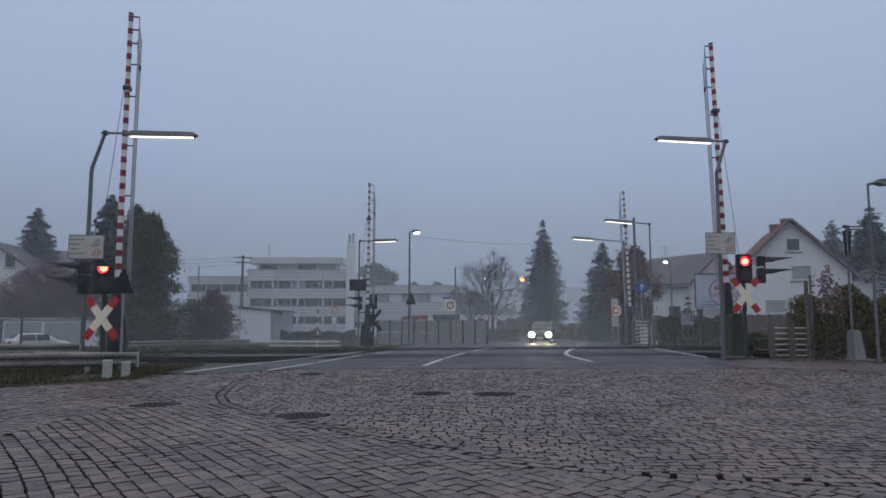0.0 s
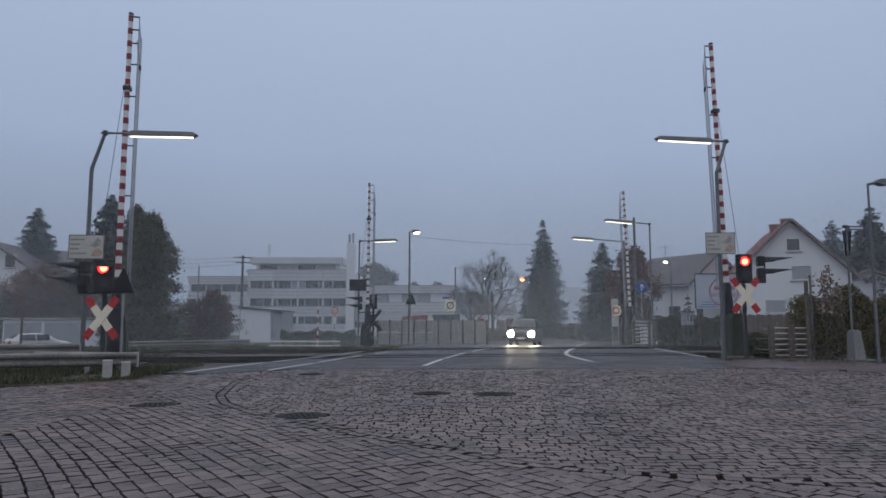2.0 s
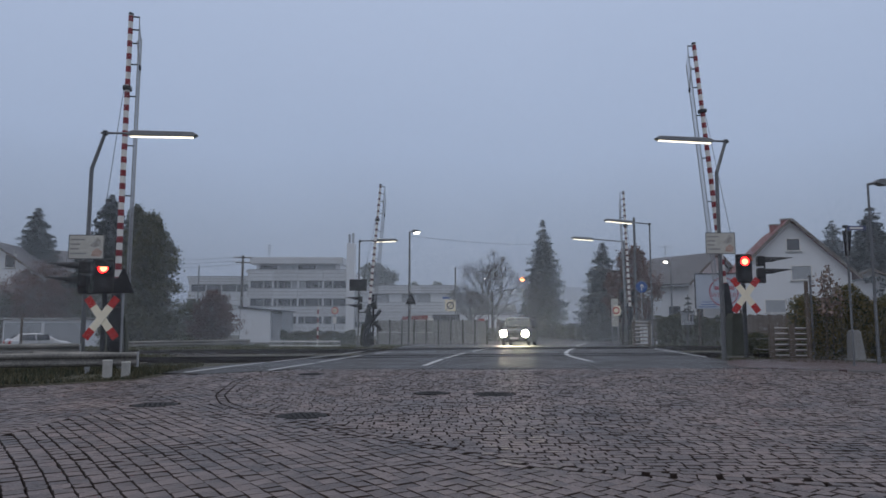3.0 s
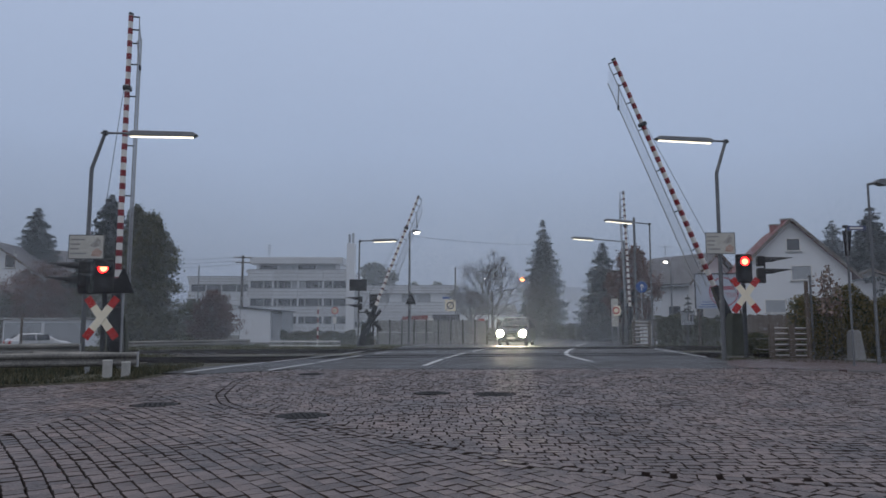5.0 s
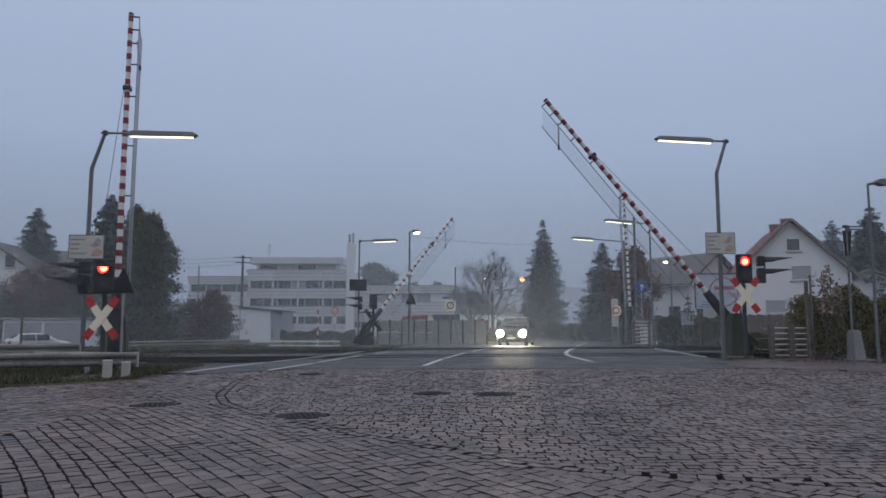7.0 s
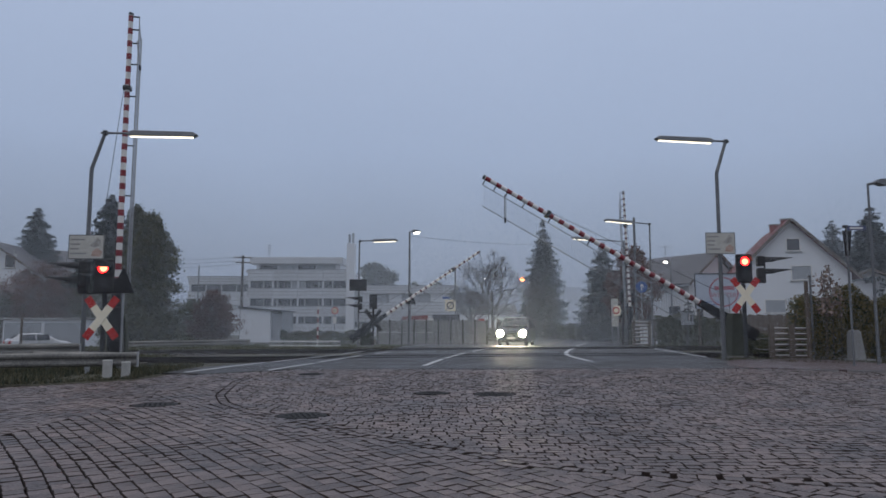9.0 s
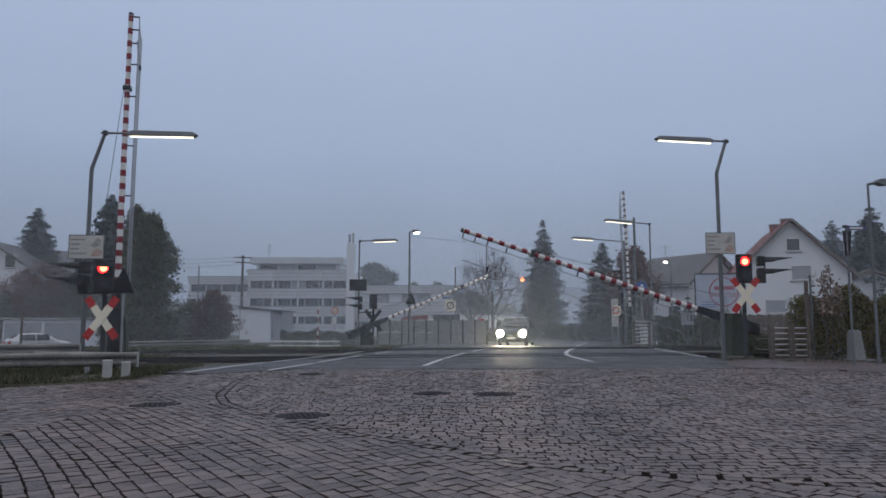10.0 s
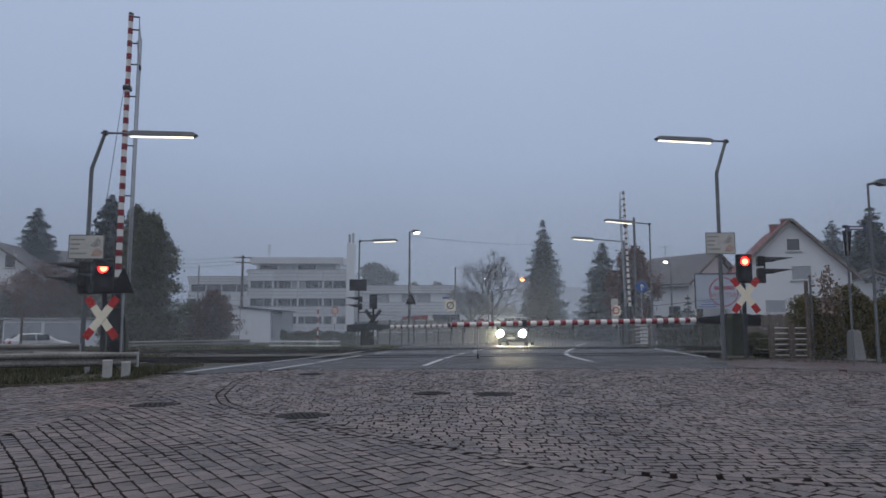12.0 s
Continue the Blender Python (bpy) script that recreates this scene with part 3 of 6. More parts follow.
def st_andrews_cross(parent, z, y, back=False):
    """Two crossed boards, white with red ends."""
    for a in (1, -1):
        board = new("cross_board")
        board.parent = parent
        board.matrix_local = pose(0, y - 0.012 * a, z, 0, a * 37, 0)
        if back:
            part("plate", box(-0.1, 0.1, -0.01, 0.01, -0.72, 0.72, 0.004), BLACK, board, "black back of the board")
        else:
            part("middle", box(-0.105, 0.105, -0.01, 0.01, -0.40, 0.40, 0.004), CREAM, board, "cream-white middle")
            for s in (-1, 1):
                part("end", box(-0.105, 0.105, -0.0105, 0.0105, min(s * 0.4, s * 0.7), max(s * 0.4, s * 0.7), 0.004), RED, board, "red reflective end")


def hooded(parent, x, y, z, heading, lens=BLACK, hood=0.34, r=0.11):
    """One round lamp chamber with its long hood, facing the heading."""
    lamp = new("side_lamp")
    lamp.parent = parent
    lamp.matrix_local = pose(x, y, z, 0, 0, heading)
    part("chamber", box(-0.17, 0.17, -0.02, 0.22, -0.17, 0.17, 0.05), BLACK, lamp)
    bm = bmesh.new()
    v = []
    n = 14
    for i in range(n + 1):
        a = math.pi * (1.06 - 1.12 * i / n)
        c, s = math.cos(a) * 0.15, math.sin(a) * 0.15
        v.append([bm.verts.new(p) for p in ((c, -0.02, s), (c * 0.92, -0.02, s * 0.92), (c * 0.7, -hood * (0.35 + 0.65 * max(0, math.sin(a))), s * 0.72), (c * 0.78, -hood * (0.35 + 0.65 * max(0, math.sin(a))), s * 0.8))])
    for i in range(n):
        p, q = v[i], v[i + 1]
        for k in range(4):
            bm.faces.new((p[k], q[k], q[(k + 1) % 4], p[(k + 1) % 4]))
    part("hood", bm, BLACK, lamp, "long black lamp hood")
    part("lens", disc(0, 0, r, -0.035, -0.015), lens, lamp, "dark lens")


def light_signal(x, y, side, z, cz, lit=True, label="", drooping=False):
    """Mast with a black board, red lamp over yellow, a pair of side lamps, and the crossed boards below."""
    t = thing("light_signal", x, y, None, 0, label, "light signal", "light signals of the crossing")
    g = gz(y)
    z, cz = z - g, cz - g
    part("mast", rod((0, 0.10, -0.1), (0, 0.10, z + 0.1), 0.07, 0.07, 12), DARK, t)
    board = part("signal_board", box(-0.27, 0.27, -0.06, 0.06, z - 0.72, z + 0.25, 0.05), BLACK, t, "black signal board")
    part("lamp_collar", ring(0, z, 0.157, 0.18, -0.12, -0.055), BLACK, board)
    if lit:
        part("red_lamp", disc(0, z, 0.155, -0.075, -0.063), RED_LIGHT, board, "lit red lamp")
        part("lamp_core", disc(0.01, z - 0.012, 0.10, -0.085, -0.076), RED_CORE, board, "bright filament glow")
    else:
        part("red_lamp", disc(0, z, 0.13, -0.075, -0.063), DARK, board, "dark lamp")
    part("yellow_lamp", disc(0, z - 0.42, 0.13, -0.075, -0.063), DARK, board, "unlit lamp")
    bm = bmesh.new()
    n = 12
    v = []
    for i in range(n + 1):
        a = math.pi * i / n
        v.append([bm.verts.new((math.cos(a) * r, yy, z + math.sin(a) * r)) for r, yy in ((0.195, -0.06), (0.20, -0.26), (0.19, -0.26), (0.185, -0.06))])
    for i in range(n):
        for k in range(4):
            bm.faces.new((v[i][k], v[i + 1][k], v[i + 1][(k + 1) % 4], v[i][(k + 1) % 4]))
    if drooping:
        lid = [(math.cos(math.pi * k / 12) * 0.19, z + 0.01 + math.sin(math.pi * k / 12) * 0.185) for k in range(13)]
        prism(lid, -0.262, -0.25, bm)
    part("visor", bm, BLACK, board)
    st_andrews_cross(t, cz, -0.05)
    part("outrigger", pipe([(0, 0.1, z - 0.70), (side * 0.75, 0.1, z - 0.70), (side * 0.75, 0.1, z + 0.05)], 0.03), BLACK, t)
    part("terminal_box", box(side * 0.62 - 0.1, side * 0.62 + 0.1, 0.0, 0.2, z - 0.72, z - 0.45, 0.02), BLACK, t)
    for dz in (0.02, -0.38):
        hooded(t, side * 0.72, 0.1, z + dz, side * 80, hood=0.95)
    return t


light_signal(-9.49, 19.6, -1, 2.74, 1.34, True, "railway light signal showing red above a red and white cross", True)
light_signal(10.16, 23.6, 1, 3.27, 2.13, True, "railway light signal showing bright red above a weathered cross")


def warning_back(x, y, z, w, h, label, name="warning_triangle"):
    """The dark back of a triangular sign on the post beside it."""
    t = thing(name, x, y, z, 0, label, "road sign")
    bm = prism([(-w / 2, 0), (w / 2, 0), (0.03, h), (-0.03, h)], -0.012, 0.012)
    part("plate", bm, BLACK, t)
    part("clamp", box(-0.05, 0.05, 0.012, 0.07, h * 0.25, h * 0.4), GALV, t)
    part("post", rod((0, 0.06, -(z - gz(y)) - 0.1), (0, 0.06, h * 0.8), 0.032, 0.032, 10), GALV, t)


warning_back(-9.41, 20.6, 2.07, 0.68, 0.72, "back of a triangular warning sign on a thin post")
warning_back(-2.0, 43.6, 2.35, 0.66, 0.72, "dark back of a triangular sign by the street lamp")


def info_board(x, y, z, w, h, label):
    """A cream board with four short lines of unreadable print and a small picture."""
    t = thing("information_board", x, y, z, 0, label, "information sign", "information boards")
    part("plate", box(-w / 2, w / 2, -0.012, 0.012, 0, h, 0.006), BOARD, t)
    part("border", ring4(w, h, 0.02), DARK, t, "thin dark border")
    for i, n in enumerate((0.40, 0.27, 0.23, 0.44)):
        zz = h * (0.80 - 0.19 * i)
        part("print_bar", box(-w * 0.44, -w * 0.44 + w * n, -0.016, -0.011, zz - 0.022, zz + 0.022), PRINT, t, "grey line of print")
    art = part("picture", prism([(w * 0.08, h * 0.55), (w * 0.2, h * 0.7), (w * 0.3, h * 0.9), (w * 0.42, h * 0.72), (w * 0.36, h * 0.55), (w * 0.22, h * 0.48)], -0.017, -0.011), FAINT_PRINT, t, "grey printed picture")
    part("picture_red", prism([(w * 0.14, h * 0.12), (w * 0.4, h * 0.1), (w * 0.47, h * 0.3), (w * 0.3, h * 0.46), (w * 0.18, h * 0.32)], -0.016, -0.011), PALE_RED, t, "pale red printed picture")
    part("bracket", box(-0.05, 0.05, 0.012, 0.12, h * 0.3, h * 0.6), DARK, t)


def ring4(w, h, b):
    bm = bmesh.new()
    box(-w / 2, w / 2, -0.015, -0.011, 0, b, 0, bm)
    box(-w / 2, w / 2, -0.015, -0.011, h - b, h, 0, bm)
    box(-w / 2, -w / 2 + b, -0.015, -0.011, b, h - b, 0, bm)
    box(w / 2 - b, w / 2, -0.015, -0.011, b, h - b, 0, bm)
    return bm


PALE_RED = material("pale_red_print", (0.44, 0.31, 0.25), 0.6, 0, 0.4, 12, 40, 0)
info_board(-10.34, 20.2, 3.04, 1.03, 0.71, "cream information board with a small picture on the lamp post")
info_board(9.48, 23.8, 3.54, 1.01, 0.74, "cream information board with a pale red picture on the lamp post")


# ---- buildings ----
def window(parent, x0, x1, z0, z1, y, frame_mat=None, blind=False, bars=1, deep=0.12):
    """A window in a wall that faces -y: glass set back, a frame round it, a sill below."""
    w = part("window", box(x0 + 0.05, x1 - 0.05, y - 0.005, y + 0.03, z0 + 0.05, z1 - 0.05), SHUTTER if blind else WINDOW, parent, "drawn grey blind" if blind else "dark window glass")
    bm = bmesh.new()
    f = 0.07
    box(x0, x1, y - 0.05, y + 0.02, z1 - f, z1, 0, bm)
    box(x0, x1, y - 0.05, y + 0.02, z0, z0 + f, 0, bm)
    box(x0, x0 + f, y - 0.05, y + 0.02, z0 + f, z1 - f, 0, bm)
    box(x1 - f, x1, y - 0.05, y + 0.02, z0 + f, z1 - f, 0, bm)
    for i in range(1, bars):
        c = x0 + (x1 - x0) * i / bars
        box(c - 0.03, c + 0.03, y - 0.045, y + 0.02, z0 + f, z1 - f, 0, bm)
    part("frame", bm, frame_mat or WHITE, w, "window frame")
    part("sill", box(x0 - 0.06, x1 + 0.06, y - 0.12, y + 0.0, z0 - 0.07, z0 - 0.005), CONCRETE, w)


def make_office():
    """The long white office block: bands of facade panels over bands of windows."""
    y = 95.0
    t = thing("office_building", 0, y, -0.5, 0, "white three-storey office block with long window bands in fog", "office building")

    def block(x0, x1, top, depth, y0=0.0):
        part("wall", box(x0, x1, y0 + 0.5, y0 + depth, 0, top - 0.3), PLASTER, t)
        part("roof", box(x0 - 0.3, x1 + 0.3, y0 + 0.25, y0 + depth + 0.3, top - 0.3, top), PANEL, t, "flat roof edge")

    def panels(x0, x1, z0, z1, y0=0.0, wide=3.4):
        n = max(1, round((x1 - x0) / wide))
        w = (x1 - x0) / n
        me = mesh_of("panel", box(0.02, w - 0.02, 0, 0.5, 0, z1 - z0, 0.03), PANEL)
        for i in range(n):
            o = new("panel", me)
            o.parent, o.location = t, (x0 + i * w, y0, z0)
        part("coping", box(x0 - 0.05, x1 + 0.05, y0 - 0.08, y0 + 0.3, z1, z1 + 0.08), GALV, t)
        for f in (0.33, 0.68):
            zm = z0 + (z1 - z0) * f
            part("cover_strip", box(x0, x1, y0 - 0.04, y0 + 0.02, zm - 0.025, zm + 0.025), CONCRETE, t)

    def glazing(x0, x1, z0, z1, y0=0.35, wide=2.0, blinds=()):
        n = max(1, round((x1 - x0) / wide))
        w = (x1 - x0) / n
        for i in range(n):
            window(t, x0 + i * w + 0.03, x0 + (i + 1) * w - 0.03, z0, z1, y0, GALV, blind=i in blinds, bars=2)

    x0, x1 = -26.55, -12.86
    block(x0, x1, 8.84, 14)
    panels(x0, x1, 7.42, 8.88)
    panels(x0, x1, 5.05, 6.35)
    panels(x0, x1, 2.61, 3.9)
    panels(x0, x1, 0.0, 1.55)
    glazing(x0 + 0.3, x1 - 0.3, 6.35, 7.42, blinds=(3,))
    glazing(x0 + 0.3, x1 - 0.3, 3.9, 5.05)
    glazing(x0 + 0.3, x1 - 0.3, 1.55, 2.61)
    # set-back top storey under a deep roof edge
    a, b = -26.38, -13.69
    part("top_wall", box(a + 0.8, b - 0.4, 0.9, 12, 8.88, 9.8), PLASTER, t)
    part("top_roof", box(a, b, 0.2, 13, 9.73, 10.65, 0.05), PANEL, t, "pale deep roof edge")
    glazing(a + 1.2, b - 1.0, 8.96, 9.65, 0.75, 2.4, blinds=(1, 3, 4, 5))
    for c in (0.25, 0.5, 0.75):
        xx = x0 + (x1 - x0) * c
        part("pilaster", box(xx - 0.12, xx + 0.12, 0.2, 0.5, 0, 7.42), PLASTER, t)
    # low wing beyond the shrubs
    c0, c1 = -35.3, x0
    block(c0, c1, 8.17, 12, 2.0)
    panels(c0, c1, 7.07, 8.09, 2.0)
    panels(c0, c1, 4.18, 5.97, 2.0)
    glazing(c0 + 0.3, c1, 5.97, 7.07, 2.35)
    # wing towards the road
    d0, d1 = x1, 1.84
    block(d0, d1, 6.73, 14)
    panels(d0, d1, 5.73, 6.73, 0.0, 4.5)
    panels(d0, d1, 3.22, 4.44, 0.0, 4.5)
    panels(d0, d1, 2.0, 3.14, 0.0, 4.5)
    panels(d0, d1, 0.0, 1.09, 0.0, 4.5)
    glazing(d0 + 3.2, d0 + 5.6, 4.51, 5.66, 0.4, 2.4, blinds=(0,))
    glazing(d0 + 7.2, d0 + 11.2, 4.51, 5.66, 0.4, 2.0, blinds=(0, 1))
    glazing(d0 + 0.5, d1 - 0.5, 1.09, 1.93, 0.4, 2.4)
    ch = part("chimney", box(-13.0, -11.93, -0.9, 0.6, 0, 12.45, 0.04), PLASTER, t, "tall white chimney shaft")
    top = 12.45
    for k in (0, 1):
        xx = -12.73 + k * 0.5
        part("flue", rod((xx, -0.2, top), (xx, -0.2, top + 1.3 + 0.15 * k), 0.14, 0.14, 10), GALV, ch)
    for k in range(3):
        part("cage", box(-12.96, -12.04, -0.25, -0.15, top + 0.3 + 0.4 * k, top + 0.36 + 0.4 * k), GALV, ch)
    mast = part("roof_aerial", pipe([(-24.93, 5, top - 5), (-24.93, 5, 13.06)], 0.05), GALV, t, "thin television aerial")
    for k in range(3):
        xx, zz = -24.93, 13.06 - 0.3 - 0.45 * k
        part("dipole", box(xx - 0.6 + 0.1 * k, xx + 0.6 - 0.1 * k, 4.97, 5.03, zz, zz + 0.05), GALV, mast)


def pitched_house(x, y, rz, width, depth, eave, ridge, roof_mat, label, overhang=0.5, windows=(), chimneys=(), base=None, side_windows=()):
    """A rendered house whose gable faces -y: walls, a tiled roof in two slopes, windows, chimneys."""
    t = thing("house", x, y, base, rz, label, "house", "houses round the crossing")
    w = width / 2
    part("wall", prism([(-w, -0.2), (w, -0.2), (w, eave), (0, ridge), (-w, eave)], 0, depth), PLASTER, t, "white rendered walls")
    for s in (-1, 1):
        dx, dz = w + overhang, (ridge - eave) * (w + overhang) / w
        nrm = math.hypot(dx, dz)
        slope = math.atan2(dz, dx)
        roof = new("roof")
        roof.parent = t
        roof.matrix_local = pose(0, -overhang, ridge + 0.05) @ (pose(0, 0, 0, 0, math.degrees(slope), 0) if s > 0 else pose(0, 0, 0, 0, -math.degrees(slope), 0) )
        full = depth + 2 * overhang
        part("deck", box(min(0, s * nrm), max(0, s * nrm), 0, full, 0.0, 0.12), roof_mat, roof, "roof deck")
        rows = int(nrm / 0.34)
        bm = bmesh.new()
        for r in range(rows):
            a0 = s * (nrm - r * 0.34)
            a1 = s * max(0, nrm - (r + 1) * 0.34 - 0.03)
            cols = int(full / 0.6)
            for cc in range(cols):
                g0, g1 = cc * full / cols + 0.015, (cc + 1) * full / cols - 0.015
                v = [bm.verts.new(p) for p in ((a0, g0, 0.155), (a0, g1, 0.155), (a1, g1, 0.135), (a1, g0, 0.135), (a0, g0, 0.12), (a0, g1, 0.12))]
                bm.faces.new(v[:4])
                bm.faces.new((v[0], v[1], v[5], v[4]))
        tagged(part("tiling", bm, roof_mat, roof), kind="stuff")
        part("verge_board", box(min(0, s * nrm), max(0, s * nrm), -0.06, 0.0, -0.06, 0.14), WOOD, roof, "dark verge board")
        part("gutter", rod((s * (w + overhang - 0.02), -overhang, eave - overhang * (ridge - eave) / w), (s * (w + overhang - 0.02), depth + overhang, eave - overhang * (ridge - eave) / w), 0.08, 0.08, 8), GALV, t)
    for x0, x1, z0, z1, blind in windows:
        window(t, x0, x1, z0, z1, -0.0, blind=blind, bars=1)
    for s, y0, y1, z0, z1 in side_windows:
        ww = part("window", box(s * w - 0.03, s * w + 0.03, y0, y1, z0, z1), WINDOW, t, "dark window glass")
        part("frame", box(s * w - 0.05, s * w + 0.05, y0 - 0.08, y1 + 0.08, z1, z1 + 0.08), WHITE, ww)
    for cx, cy, h in chimneys:
        c = part("chimney", box(cx - 0.35, cx + 0.35, cy - 0.3, cy + 0.3, ridge - 1.2, ridge + h, 0.03), ROOF_RED, t, "brick chimney")
        part("cap", box(cx - 0.42, cx + 0.42, cy - 0.37, cy + 0.37, ridge + h, ridge + h + 0.08), CONCRETE, c)
    return t


make_office()
HX = 25.97
pitched_house(HX, 52, -15, 7.9, 9.5, 5.22, 9.17, ROOF_RED, "white gabled house with a steep red tiled roof",
              windows=((-0.35, 0.65, 6.91, 7.89, False), (-0.1, 1.35, 4.72, 5.85, True), (-2.0, -0.5, 2.29, 3.34, True)),
              chimneys=((-0.4, 3.5, 0.15), (0.05, 1.5, 0.3)))
pitched_house(23.34, 60, 30, 6.6, 6.5, 5.17, 7.6, ROOF_GREY, "white house with a grey tiled roof behind a hedge",
              windows=((-2.6, -1.6, 1.8, 3.2, False), (-0.5, 0.5, 4.3, 5.3, False)), side_windows=((-1, 1.0, 2.2, 1.6, 3.1), (-1, 4.0, 5.2, 1.6, 3.1)))
pitched_house(35.43, 58, -15, 8.0, 9.0, 4.12, 5.99, ROOF_GREY, "white house with a dark roof behind the hedge")
pitched_house(-46.83, 72, 8, 8.6, 9.0, 7.14, 10.07, ROOF_GREY, "pale house with a grey roof beyond the garages", windows=((1.5, 2.6, 7.37, 8.78, False), (1.4, 2.6, 4.12, 5.16, False)))
pitched_house(-51.35, 86, -34, 6.6, 9.0, 8.48, 10.79, ROOF_GREY, "pale gabled house with a grey roof in fog")


def make_garage():
    y = 56.0
    t = thing("garage_row", -31.77, y, -0.98, 0, "row of pale flat-roofed garages with wide doors", "garage")
    w = 3.18
    part("wall", box(-w, w, 0, 5.5, -0.1, 2.42), PLASTER, t)
    part("roof", box(-w - 0.15, w + 0.15, -0.2, 5.7, 2.42, 2.6, 0.02), CONCRETE, t)
    for i in range(2):
        x0 = -w + 0.15 + i * w
        d = part("garage_door", box(x0, x0 + w - 0.3, -0.06, 0.0, 0.0, 2.2), SHUTTER, t, "pale grey garage door")
        for k in range(6):
            part("rib", box(x0, x0 + w - 0.3, -0.075, -0.06, 0.25 + 0.3 * k, 0.27 + 0.3 * k), GALV, d)


def make_shed():
    t = thing("shed", -19.03, 66.0, None, -6, "small white flat-roofed shed among shrubs", "shed")
    part("wall", prism([(0, -0.1), (2.95, -0.1), (2.95, 2.81), (0, 3.12)], 0, 3.6), PLASTER, t)
    part("side_wall", box(2.95, 4.0, 0.3, 3.4, -0.1, 2.7), SHUTTER, t, "grey side wall")
    part("roof", prism([(-0.15, 3.12), (4.15, 2.72), (4.15, 2.86), (-0.15, 3.26)], -0.2, 3.8), DARK, t)


def make_panel_fence():
    """Concrete slabs between posts, along the far side of the road."""
    t = thing("panel_fence", -4.83, 52.0, None, 2, "weathered grey concrete panel fence", "fence")
    step = 0.90
    top = 1.79
    n = 9
    slab = mesh_of("slab", box(0.05, step - 0.05, -0.03, 0.03, 0.02, top * 0.5 - 0.02, 0.01), CONCRETE)
    post = mesh_of("fence_post", box(-0.06, 0.06, -0.08, 0.08, -0.2, top + 0.05, 0.01), MOSSY)
    for i in range(n + 1):
        o = new("fence_post", post)
        o.parent, o.location = t, (i * step, 0, 0)
        if i < n:
            for k in range(2):
                s = new("slab", slab)
                s.parent, s.location = t, (i * step, 0, k * top * 0.5)
    t2 = thing("low_wall", 3.49, 66.0, None, 0, "low dark concrete wall beyond the road", "wall")
    part("body", box(-3.6, 3.6, 0, 0.25, -0.1, 1.15, 0.03), MOSSY, t2)
    part("coping", box(-3.7, 3.7, -0.05, 0.3, 1.15, 1.25, 0.02), CONCRETE, t2)


make_garage()
make_shed()
make_panel_fence()


# the pale low building behind the bare tree
def make_far_block():
    t = thing("terraced_house", 5.82, 110.0, None, 0, "pale low terrace blurred by fog", "house")
    part("wall", box(-6, 5.5, 0, 8, 0, 3.0), PLASTER, t)
    part("roof", prism([(-6.3, 3.0), (5.8, 3.0), (5.4, 4.6), (-5.9, 4.2)], -0.3, 8.3), CONCRETE, t)
    for i in range(4):
        window(t, -5 + 2.6 * i, -3.9 + 2.6 * i, 1.0, 2.2, 0.0)


make_far_block()


# ---- the backdrop: a ring of woods on all sides, the fog put into its pale glow ----
def make_backdrop():
    m = bpy.data.materials.new("woods_haze_glow")
    m.use_nodes = True
    b = m.node_tree.nodes["Principled BSDF"]
    # fog haze put into base colour and emission; woods themselves give no light
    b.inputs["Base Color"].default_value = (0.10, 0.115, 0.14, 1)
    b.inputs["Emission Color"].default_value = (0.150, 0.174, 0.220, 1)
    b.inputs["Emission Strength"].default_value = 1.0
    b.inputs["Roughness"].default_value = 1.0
    rnd = random.Random(11)
    v, q = [], []
    n = 1440
    for i in range(n):
        a = 2 * math.pi * i / n
        d = math.degrees(a) - 90
        d = (d + 180) % 360 - 180
        hill = 9 * math.exp(-((d + 15) / 14) ** 2) + 4 * math.exp(-((d + 3) / 9) ** 2)
        h = 13 + hill + 1.0 * math.sin(i * 0.05) + 0.35 * math.sin(i * 0.43 + 1) + rnd.uniform(-0.4, 0.4)
        r = 430
        v += [(r * math.cos(a), r * math.sin(a), -8), (r * math.cos(a), r * math.sin(a), h)]
    for i in range(n):
        j = (i + 1) % n
        q.append((2 * i, 2 * j, 2 * j + 1, 2 * i + 1))
    tagged(sheet("backdrop", v, q, m), "horizon woods with the fog's haze put into their glowing colour", "backdrop", kind="structure")


make_backdrop()


# ---- the mist: haze imitated by flat rows of pale slivers, denser with distance and thinning out upwards ----
def make_mist():
    m = bpy.data.materials.new("mist_slivers")
    m.use_nodes = True
    n, l = m.node_tree.nodes, m.node_tree.links
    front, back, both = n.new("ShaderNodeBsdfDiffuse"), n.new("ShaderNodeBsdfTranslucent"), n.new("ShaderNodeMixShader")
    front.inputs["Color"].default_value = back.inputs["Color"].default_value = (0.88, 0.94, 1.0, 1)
    l.new(front.outputs[0], both.inputs[1])
    l.new(back.outputs[0], both.inputs[2])
    l.new(both.outputs[0], n["Material Output"].inputs["Surface"])
    g = np.random.RandomState(12)
    rows = []
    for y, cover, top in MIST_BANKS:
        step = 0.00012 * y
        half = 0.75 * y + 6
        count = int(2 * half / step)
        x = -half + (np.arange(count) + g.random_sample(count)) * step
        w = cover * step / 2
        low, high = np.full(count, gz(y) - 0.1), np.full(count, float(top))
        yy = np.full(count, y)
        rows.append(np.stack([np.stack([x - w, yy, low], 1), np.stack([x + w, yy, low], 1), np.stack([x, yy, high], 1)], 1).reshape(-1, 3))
    v = np.concatenate(rows)
    tagged(sheet("mist", v, np.arange(len(v)).reshape(-1, 3), m), "flat rows of thin pale slivers imitating the haze of evening mist", "mist", kind="stuff")


